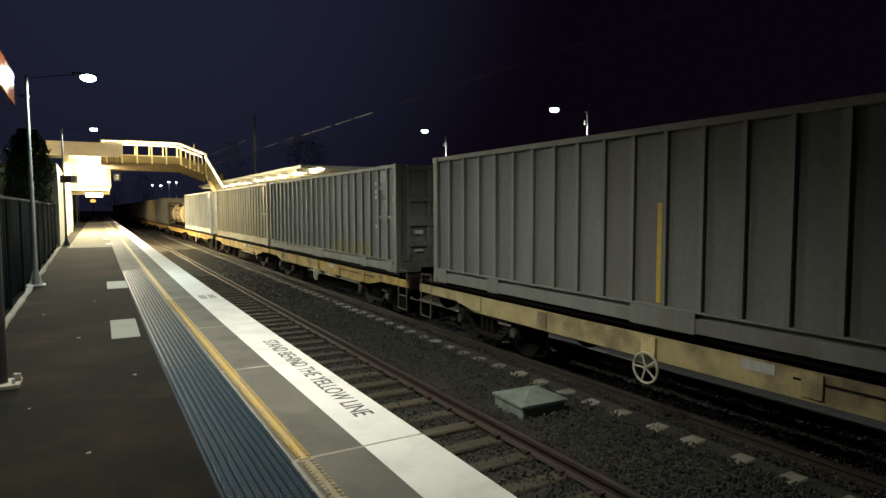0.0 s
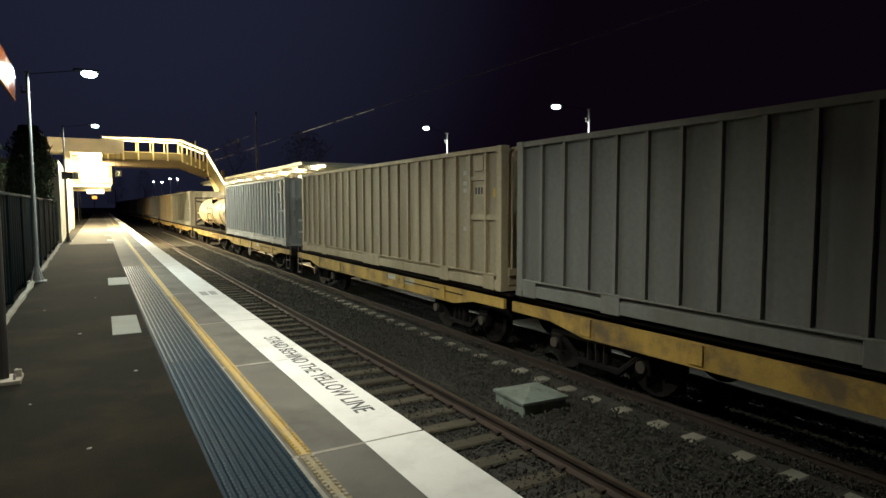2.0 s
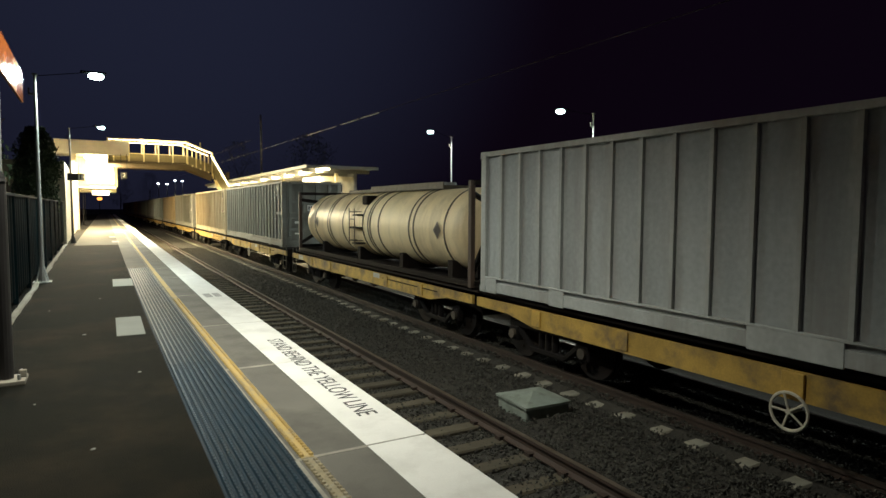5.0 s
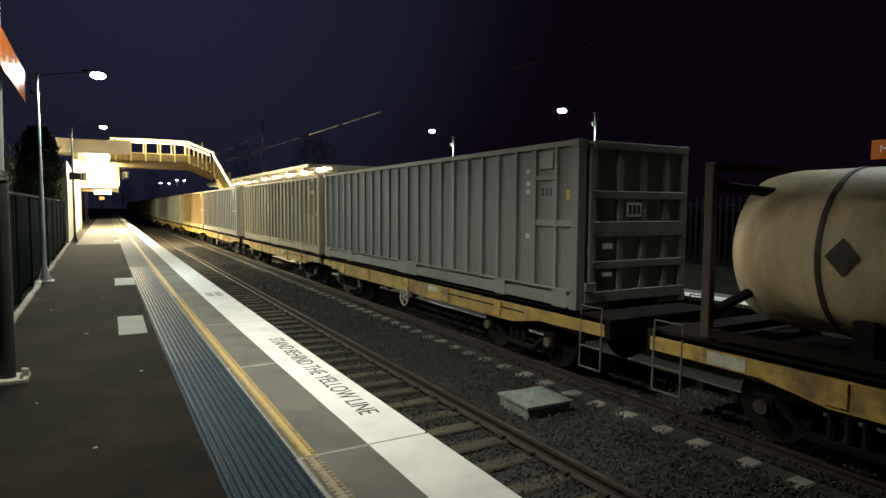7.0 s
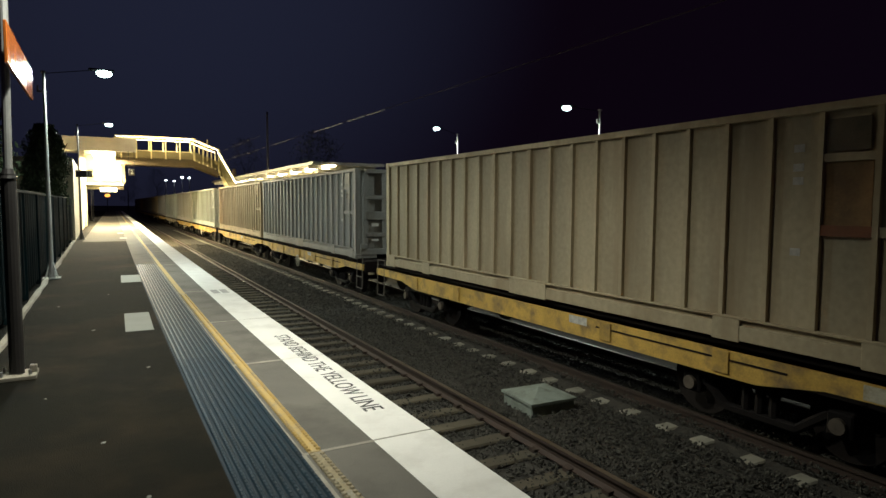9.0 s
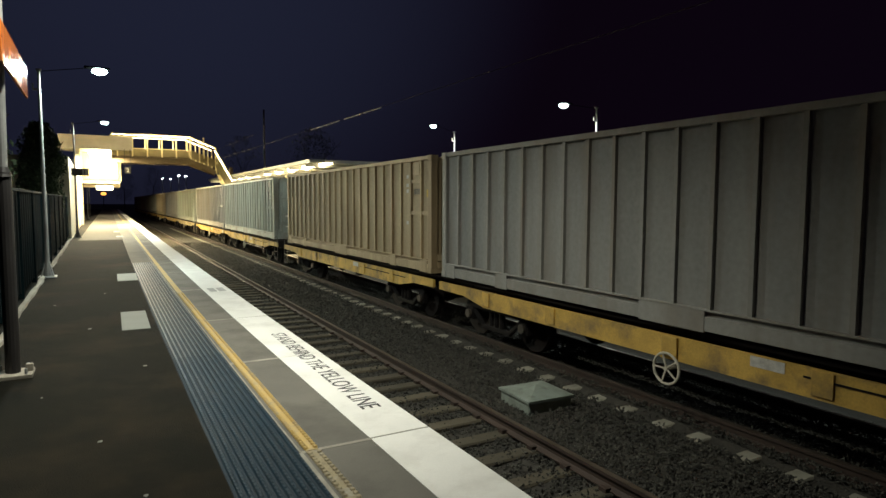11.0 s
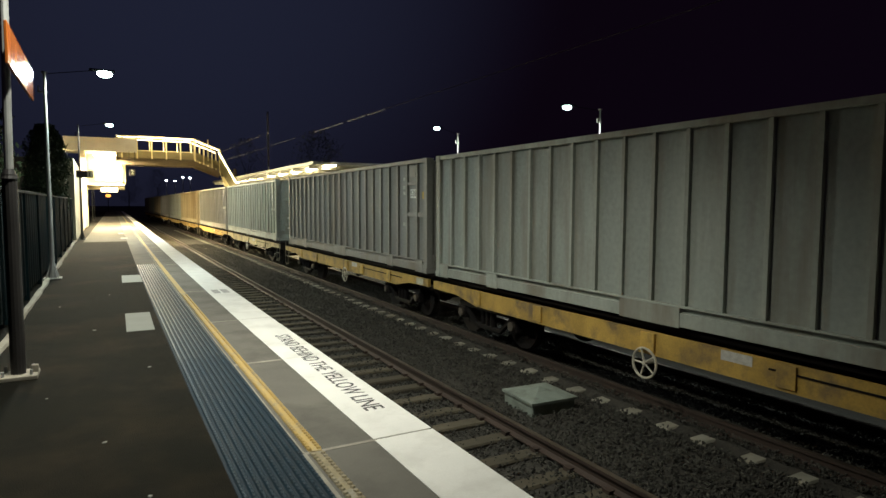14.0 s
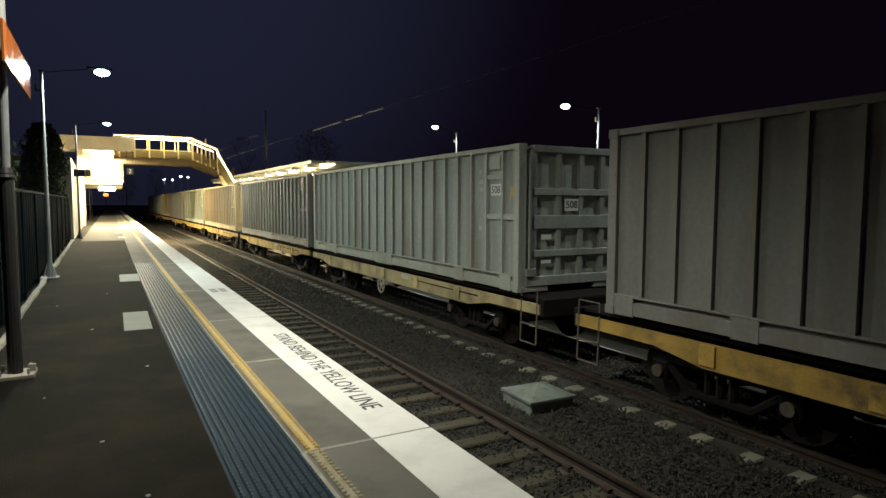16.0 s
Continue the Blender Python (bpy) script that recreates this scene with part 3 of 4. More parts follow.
lamp_post(14.0, 23.9, 12.6, 23.3, 4.8, M_GALV, M_LENS, LAMP, "galvanised lamp post on the opposite platform, glowing head", -0.02)


def sign_pole():
    root = tagged(empty("sign_pole", pose(-0.70, 7.08, 0)), "dark steel pole carrying an orange station sign", "sign pole")
    bm = bmesh.new()
    add_rod(bm, (0, 0, 0), (0, 0, 1.9), 0.062, 14)
    part("lower_pole", bm, M_DARKPOLE, root)
    bm = bmesh.new()
    add_rod(bm, (0, 0, 1.9), (0.05, 0, 5.6), 0.036, 12)
    part("upper_pole", bm, M_GALV, root)
    bm = bmesh.new()
    add_rod(bm, (0, 0, 1.86), (0, 0, 1.95), 0.072, 14, 0.04)
    part("collar", bm, M_DARKPOLE, root)
    bm = boxes((-0.2, 0.16, -0.15, 0.15, 0, 0.04), (0.1, 0.16, -0.02, 0.02, 0.04, 0.11), bevel=0.006)
    part("base_plate", bm, M_KERB, root, "pale mortar-covered base plate")
    bm = bmesh.new()
    for k in range(4):
        add_rod(bm, (0.11 * (-1) ** k, 0.11 * (1 if k > 1 else -1), 0.04), (0.11 * (-1) ** k, 0.11 * (1 if k > 1 else -1), 0.09), 0.014, 6)
    part("bolt", bm, M_GALV, root)
    board = part("sign_board", boxes((-0.012, 0.012, -0.65, 1.5, -0.175, 0.175), bevel=0.004), M_ORANGE, root, "orange station name board")
    board.matrix_basis = pose(0.085, 0.05, 2.97)
    part("arm", rods([((0.05, 0, 5.56), (1.1, -0.6, 5.74))], 0.03), M_GALV, root)
    h = part("lamp_head", boxes((-0.38, 0.3, -0.14, 0.14, 0.03, 0.1), bevel=0.015), M_BLACKPOLE, root)
    h.matrix_basis = pose(1.3, -0.68, 5.72)
    h = part("lens", boxes((-0.2, 0.24, -0.115, 0.115, -0.025, 0.029), bevel=0.02), M_LENS_WARM, root, "glowing warm white lens")
    h.matrix_basis = pose(1.3, -0.68, 5.72)
    la = bpy.data.lights.new("lamp_light", "SPOT")
    la.energy, la.color = LAMP0, (0.98, 0.98, 0.84)
    la.spot_size, la.spot_blend, la.shadow_soft_size = radians(132), 1.0, 0.12
    new("lamp_light", la).matrix_world = pose(0.6, 6.2, 5.62, 13, -4)
    return root


sign_pole()


def tall_lamp():
    root = tagged(empty("street_lamp", pose(16.5, 6.6, -0.02)), "tall galvanised lamp post behind the opposite fence", "lamp post", "platform lamps")
    bm = bmesh.new()
    add_rod(bm, (0, 0, 0), (0, 0, 8.1), 0.09, 12, 0.05)
    part("pole", bm, M_GALV, root)
    part("arm", rods([((0, 0, 8.05), (-3.6, 0, 8.35))], 0.03), M_GALV, root)
    h = part("lamp_head", boxes((-0.3, 0.3, -0.14, 0.14, 0.03, 0.1), bevel=0.015), M_BLACKPOLE, root)
    h.matrix_basis = pose(-3.9, 0, 8.3)
    h = part("lens", boxes((-0.22, 0.22, -0.115, 0.115, -0.025, 0.029), bevel=0.02), M_LENS, root, "glowing cool white lens")
    h.matrix_basis = pose(-3.9, 0, 8.3)
    la = bpy.data.lights.new("lamp_light", "SPOT")
    la.energy, la.color = LAMP1, (0.9, 1.0, 0.94)
    la.spot_size, la.spot_blend, la.shadow_soft_size = radians(120), 0.8, 0.12
    new("lamp_light", la).matrix_world = pose(12.6, 6.6, 8.2)


tall_lamp()


def orange_sign():
    root = tagged(empty("station_sign", pose(13.6, 6.5, 2.62)), "orange station name board with white lettering on posts", "sign")
    part("board", boxes((-0.02, 0.02, -1.6, 0.22, 0.02, 0.40), bevel=0.004), M_ORANGE, root)
    for y in (-0.3, -1.3):
        part("post", box(0.03, 0.09, y - 0.03, y + 0.03, -2.64, 0.38), M_DARKPOLE, root)
    text_mesh("Ma", 0.21, M_SIGNWHITE, "letters", root, pose(-0.024, -0.06, 0.21, 90, 0, -90))


orange_sign()


def platform_seat():
    root = tagged(empty("bench", pose(14.6, 9.8, -0.02)), "small dark steel bench seat on a pedestal", "bench")
    bm = bmesh.new()
    add_rod(bm, (0, 0, 0), (0, 0, 0.44), 0.04, 10)
    add_rod(bm, (0, 0, 0), (0, 0, 0.02), 0.16, 14)
    part("pedestal", bm, M_DARKPOLE, root)
    part("seat", boxes((-0.25, 0.22, -0.25, 0.25, 0.44, 0.47), bevel=0.008), M_DARKPOLE, root)
    b = part("backrest", boxes((-0.012, 0.012, -0.25, 0.25, 0, 0.45), bevel=0.006), M_DARKPOLE, root)
    b.matrix_basis = pose(0.22, 0, 0.5, 0, 12, 0)


platform_seat()


def cable_pit():
    root = tagged(empty("cable_pit", pose(5.42, 7.02, -1.3, 0, 0, -3)), "concrete trackside pit with a pyramid lid", "cable pit")
    part("body", boxes((-0.36, 0.36, -0.36, 0.36, -0.05, 0.22), bevel=0.015), M_PIT, root)
    bm = bmesh.new()
    b4 = [bm.verts.new((sx * 0.385, sy * 0.385, 0.221)) for sx, sy in ((-1, -1), (1, -1), (1, 1), (-1, 1))]
    t4 = [bm.verts.new((sx * 0.385, sy * 0.385, 0.255)) for sx, sy in ((-1, -1), (1, -1), (1, 1), (-1, 1))]
    m4 = [bm.verts.new((sx * 0.10, sy * 0.10, 0.30)) for sx, sy in ((-1, -1), (1, -1), (1, 1), (-1, 1))]
    top = bm.verts.new((0, 0, 0.355))
    bm.faces.new(b4[::-1])
    for i in range(4):
        j = (i + 1) % 4
        bm.faces.new((b4[i], b4[j], t4[j], t4[i]))
        bm.faces.new((t4[i], t4[j], m4[j], m4[i]))
        bm.faces.new((m4[i], m4[j], top))
    part("lid", bm, M_PIT, root)


cable_pit()


# ---- footbridge, building, awning ----
BY = 50.0


def footbridge():
    root = tagged(empty("footbridge", pose(0, BY, 0)), "cream steel footbridge with lit handrails over the tracks", "footbridge")
    x0, x1 = 1.0, 6.25
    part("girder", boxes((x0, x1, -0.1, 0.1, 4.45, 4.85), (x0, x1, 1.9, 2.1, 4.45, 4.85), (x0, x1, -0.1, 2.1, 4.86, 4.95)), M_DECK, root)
    part("side_panel", box(x0, x1, -0.08, -0.05, 4.95, 5.45), M_MESH, root)
    part("side_panel", box(x0, x1, 2.05, 2.08, 4.95, 5.45), M_MESH, root)
    for y in (-0.09, 2.04):
        part("top_rail", box(x0, x1, y, y + 0.07, 6.45, 6.53), M_BRIDGE, root)
        part("mid_rail", box(x0, x1, y, y + 0.05, 5.46, 5.51), M_BRIDGE, root)
    data = None
    for i in range(7):
        for y in (-0.1, 2.06):
            m = pose(x0 + 0.4 + 0.97 * i, y, 4.9)
            if data is None:
                o = part("post", box(-0.045, 0.045, -0.03, 0.03, 0, 1.6), M_BRIDGE, root)
                o.matrix_basis = m
                data = o.data
            else:
                share("post", data, root, m)
    for y in (0.0, 2.0):
        part("light_strip", box(x0 + 0.1, x1, y - 0.02, y + 0.02, 6.415, 6.445), M_TUBE, root, "glowing warm strip light")
    # flight that comes down at the far end
    def slope(name, xa, xb, y0, y1, za, zb, h, material):
        bm = bmesh.new()
        vs = [bm.verts.new(p) for p in ((xa, y0, za), (xb, y0, zb), (xb, y0, zb + h), (xa, y0, za + h), (xa, y1, za), (xb, y1, zb), (xb, y1, zb + h), (xa, y1, za + h))]
        for f in ((0, 1, 2, 3), (7, 6, 5, 4), (0, 4, 5, 1), (1, 5, 6, 2), (2, 6, 7, 3), (3, 7, 4, 0)):
            bm.faces.new([vs[i] for i in f])
        return part(name, bm, material, root)
    for y in (-0.1, 2.0):
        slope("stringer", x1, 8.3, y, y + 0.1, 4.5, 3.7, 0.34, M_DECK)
        slope("flight_rail", x1, 8.1, y, y + 0.07, 6.45, 5.75, 0.08, M_BRIDGE)
        slope("flight_panel", x1, 8.2, y + 0.03, y + 0.05, 4.95, 4.2, 0.6, M_MESH)
        slope("light_strip", x1, 8.1, y + 0.02, y + 0.06, 6.37, 5.67, 0.05, M_TUBE)
        for i in range(4):
            xx = x1 + 0.05 + 0.6 * i
            zz = 6.47 - 0.38 * (xx - x1)
            part("flight_post", box(xx - 0.045, xx + 0.045, y, y + 0.06, zz - 1.6, zz), M_BRIDGE, root)
    for i in range(9):
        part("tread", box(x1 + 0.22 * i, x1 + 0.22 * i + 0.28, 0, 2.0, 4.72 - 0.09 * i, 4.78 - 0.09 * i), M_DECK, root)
    # lower flight towards the opposite platform
    for i in range(12):
        zz = 5.6 - 0.19 * i
        xx = 8.0 + 0.09 * i
        part("baluster", box(xx - 0.03, xx + 0.03, -0.3 + 0.12 * i, -0.24 + 0.12 * i, zz - 1.6, zz), M_BRIDGE, root)
    slope("lower_rail", 7.95, 9.2, -0.3, -0.2, 5.7, 3.4, 0.12, M_BRIDGE)
    slope("lower_strip", 7.95, 9.2, -0.33, -0.305, 5.5, 3.2, 0.12, M_TUBE)
    slope("lower_panel", 7.95, 9.2, -0.28, -0.22, 4.4, 2.1, 1.0, M_MESH)
    part("column", box(9.48, 9.72, 2.2, 2.4, -1.4, 4.45), M_DECK, root)
    return root


footbridge()


def building():
    root = tagged(empty("station_building", pose(0, 0, 0)), "cream rendered station building and lit stair lobby under the footbridge", "building")
    part("wall", box(-5.5, -1.0, 31.6, 62, 0, 3.6), M_CREAM, root)
    part("blue_panel", box(-0.998, -0.96, 50.5, 56, 0.05, 1.7), mat("teal_panel", (0.2, 0.5, 0.5), 0.6, vary=0.1), root, "pale teal lower wall panel")
    part("fascia", box(-2.2, 2.35, 49.6, 52.8, 5.3, 6.25), M_FASCIA, root, "grey concrete fascia")
    part("lobby_back", box(-1.0, 1.6, 53.4, 53.6, 2.7, 5.3), M_CREAM, root)
    part("lobby_side", box(1.5, 1.62, 50.6, 53.4, 3.1, 5.3), M_BRIDGE, root)
    part("lobby_side", box(-1.0, -0.88, 50.0, 53.4, 0, 5.3), M_CREAM, root)
    part("lobby_floor", box(-0.9, 1.5, 50.2, 53.4, 2.95, 3.05), M_FASCIA, root)
    for ya in (50.4, 52.0):
        part("ceiling_light", box(-0.4, 1.3, ya, ya + 0.35, 5.14, 5.24), M_LOBBY, root, "glowing lobby light")
    part("lobby_glazing", box(-0.3, 1.35, 50.1, 50.14, 3.3, 5.05), M_LOBBYPANE, root, "brightly lit frosted glazing")
    sg = part("lit_sign", boxes((0.0, 1.05, 49.8, 49.9, 2.45, 2.75), bevel=0.01), M_GLOWSIGN, root, "bright white hanging sign")
    part("column", box(-1.25, -0.95, 49.7, 50.0, 0, 5.3), M_CREAM, root)


building()


def area_light(name, x, y, z, sx, sy, watts, col, rx=0.0):
    la = bpy.data.lights.new(name, "AREA")
    la.shape, la.size, la.size_y, la.energy, la.color = "RECTANGLE", sx, sy, watts, col
    new(name, la).matrix_world = pose(x, y, z, rx)


area_light("lobby_light", 0.5, 49.3, 5.1, 1.6, 0.4, LOBBY, (1.0, 0.83, 0.5), -30)
area_light("lobby_light", 0.3, 56.0, 3.4, 1.6, 4.0, LOBBY * 0.3, (1.0, 0.83, 0.48))
area_light("awning_light", 10.3, 36.0, 3.5, 0.3, 10, LOBBY * 0.45, (1.0, 0.85, 0.52))
area_light("awning_light", 10.3, 50.0, 3.5, 0.3, 14, LOBBY * 0.5, (1.0, 0.85, 0.52))
# Added unseen fill lamps: above the deck, then before the parapet's outer side.
area_light("bridge_light", 4.0, 51.0, 6.3, 5.0, 0.3, LOBBY * 0.09, (1.0, 0.83, 0.48))
area_light("bridge_light", 4.5, 49.4, 6.55, 3.6, 0.2, LOBBY * 0.02, (1.0, 0.83, 0.48), 40)

def small_signs():
    r = tagged(empty("platform_sign", pose(-0.6, 31.9, 2.94)), "dark hanging platform sign with a white square", "sign")
    part("board", boxes((-0.32, 0.33, -0.03, 0.03, -0.16, 0.16), bevel=0.008), M_SIGNBLACK, r)
    part("white_square", box(0.1, 0.29, -0.035, -0.031, -0.12, 0.12), M_SIGNWHITE, r)
    part("dark_bar", box(0.17, 0.21, -0.039, -0.036, -0.09, 0.09), M_SIGNBLACK, r)
    r = tagged(empty("number_sign", pose(2.0, 49.3, 3.85)), "dark platform number sign with a white figure", "sign")
    part("board", boxes((-0.2, 0.2, -0.03, 0.03, -0.23, 0.23), bevel=0.01), M_SIGNBLACK, r)
    part("hanger", boxes((-0.2, -0.16, -0.02, 0.02, 0.36, 1.5), (0.16, 0.2, -0.02, 0.02, 0.36, 1.5)), M_DARKPOLE, r)
    text_mesh("2", 0.4, M_SIGNWHITE, "figure", r, pose(0, -0.034, 0, 90, 0, 0))


small_signs()


def awning():
    root = tagged(empty("awning", pose(0, 0, 0)), "flat platform awning with lit underside on the opposite platform", "awning")
    ya, yb = 30.2, 62.0
    part("roof", boxes((9.35, 13.2, ya, yb, 3.66, 3.76)), M_ROOF, root)
    part("fascia", boxes((9.3, 9.36, ya, yb, 3.62, 3.78), (9.3, 13.2, ya - 0.06, ya, 3.62, 3.78)), M_ROOF, root)
    for i in range(11):
        y = ya + 1.0 + 3.0 * i
        part("beam", box(9.4, 13.1, y - 0.06, y + 0.06, 3.46, 3.66), M_ROOF, root)
    for i in range(6):
        y = ya + 2.2 + 5.4 * i
        part("tube_light", box(10.1, 10.5, y - 2.3, y + 2.3, 3.56, 3.63), M_TUBE, root, "glowing warm tube light")
        part("column", box(11.6, 11.76, y - 0.08, y + 0.08, 0, 3.6), M_BRIDGE, root)
    part("back_wall", box(13.0, 13.2, ya + 3, yb, 0, 3.6), M_FASCIA, root)
    room = tagged(empty("waiting_room", pose(11.85, 33.0, -0.02)), "white waiting room with small dark windows under the awning", "waiting room")
    part("wall", box(-0.9, 1.1, 0, 3.2, 0, 3.4), M_CREAM, room)
    for x0, x1, z0, z1 in ((-0.7, -0.25, 2.3, 3.1), (0.1, 0.35, 2.55, 2.95)):
        frame_ = part("window_frame", box(x0 - 0.05, x1 + 0.05, -0.04, -0.002, z0 - 0.05, z1 + 0.05), M_GALV, room)
        part("pane", box(x0, x1, -0.048, -0.041, z0, z1), M_GLASSDARK, frame_)


awning()


def far_lamps():
    for x, y, z in ((9.54, 112, 5.55), (10.83, 112, 5.5), (12.07, 112, 6.1), (13.21, 112, 6.05)):
        r = tagged(empty("street_lamp", pose(x, y, -0.1)), "distant lamp post with glowing head", "lamp post", "distant lamps")
        part("pole", rods([((0, 0, 0), (0, 0, z))], 0.07, 6), M_GALV, r)
        part("lens", box(-0.17, 0.17, -0.15, 0.15, z, z + 0.09, 0.03), M_LENS_FAR, r)
    r = tagged(empty("street_lamp", pose(1.06, 130, -0.1)), "distant amber lamp beyond the platform", "lamp post", "distant lamps")
    part("pole", rods([((0, 0, 0), (0, 0, 2.9))], 0.07, 6), M_BLACKPOLE, r)
    part("lens", box(-0.4, 0.45, -0.2, 0.2, 2.9, 3.45, 0.15), M_SODIUM, r)


far_lamps()


def overhead_wire():
    root = tagged(empty("overhead_wire", pose(0, 0, 0)), "thin overhead contact wire above the far track", "wire")
    pts = [(7.6, 4 + 6 * i, 4.44 + 0.0045 * (4 + 6 * i)) for i in range(12)]
    part("contact_wire", tube(pts, 0.007), M_WIRE, root)
    # Pale thicker pieces paint the stretch of dark wire that lamplight catches.
    for y0, y1 in ((17.4, 18.8), (19.0, 20.6), (21.1, 24.4)):
        part("tension_rod", tube([(7.6, y, 4.44 + 0.0045 * y - 0.0045 * 20 + 0.075) for y in (y0, (y0 + y1) / 2, y1)], 0.02), M_LIT_WIRE, root, "pale stretch of wire, lamplight put into its colour")
    part("catenary", tube([(a[0], a[1], a[2] + 0.7) for a in pts[5:]], 0.006), M_WIRE, root)
    mast = tagged(empty("overhead_mast", pose(16.5, 70, -0.1)), "slender dark overhead mast beside the line", "mast")
    part("mast", rods([((0, 0, 0), (0, 0, 12))], 0.1, 8), M_GALV, mast)


overhead_wire()


def tree(x, y, h, r, seed, n):
    root = tagged(empty("tree", pose(x, y, -0.05)), "dark leafy tree behind the platform fence", "tree")
    rnd = random.Random(seed)
    bm = bmesh.new()
    add_rod(bm, (0, 0, 0), (0.1, 0.1, h * 0.55), 0.12, 8, 0.06)
    for k in range(7):
        a = rnd.random() * 6.3
        add_rod(bm, (0.05, 0.05, h * (0.25 + 0.05 * k)), (r * 0.7 * math.cos(a), r * 0.7 * math.sin(a), h * (0.5 + 0.06 * k)), 0.045, 6, 0.012)
    part("trunk", bm, M_BARK, root)
    verts, faces = [], []
    for k in range(n):
        a, b = rnd.random() * 6.3, rnd.random()
        rr = r * (0.35 + 0.65 * rnd.random()) * (0.75 + 0.35 * noise.noise(Vector((math.cos(a) * 2, math.sin(a) * 2, b * 4 + seed))))
        zz = h * (0.22 + 0.78 * b)
        rr *= math.sin(math.pi * (0.12 + 0.83 * b)) ** 0.6
        c = Vector((rr * math.cos(a), rr * math.sin(a), zz))
        e = Euler((rnd.random() * 6, rnd.random() * 6, rnd.random() * 6)).to_matrix()
        s = rnd.uniform(0.05, 0.11)
        n0 = len(verts)
        verts += [e @ Vector(p) * s + c for p in ((-1, 0, 0), (0, -0.4, 0.05), (1, 0, 0), (0, 0.4, 0.05))]
        faces.append([n0, n0 + 1, n0 + 2, n0 + 3])
    me = bpy.data.meshes.new("crown")
    me.from_pydata(verts, [], faces)
    me.materials.append(M_LEAF)
    ob = new("crown", me)
    ob.parent = root


tree(-1.75, 27.6, 4.6, 1.05, 3, 9000)
tree(-3.2, 21.0, 4.8, 1.7, 5, 5000)
tree(-3.0, 14.5, 4.2, 1.5, 8, 4000)
for k, (tx, ty) in enumerate(((19, 60), (24, 75), (18, 90), (5.5, 160), (12, 165), (-4, 158))):
    tree(tx, ty, 9 + k % 3, 4.0, 20 + k, 2500)


# ---- the goods train ----
LEN = 11.93           # container length
FLOOR = 0.07          # underside of the containers
# places of the near ends along the train, at the start of the clip
NEAR_ENDS = [-12.95, -0.38, 13.4, 25.78, 39.9, 52.2, 66.2, 78.78, 92.95, 105.37, 119.55, 131.93, 146.0, 158.65, 172.5, 185.15, 199.0, 211.65, 225.5, 238.15]
LOOKS = ["grey", "dark", "dark", "tan", "blue", None, "dark", "tan", "grey", "brown", "sage", "grey", "sage", "grey", "tan", "sage", "grey", "tan", "sage", "grey"]
NUMBERS = {4: "571", 10: "561", 11: "538", 12: "508"}


def travelled(t):
    return 8.3 * t + 0.017 * t * t


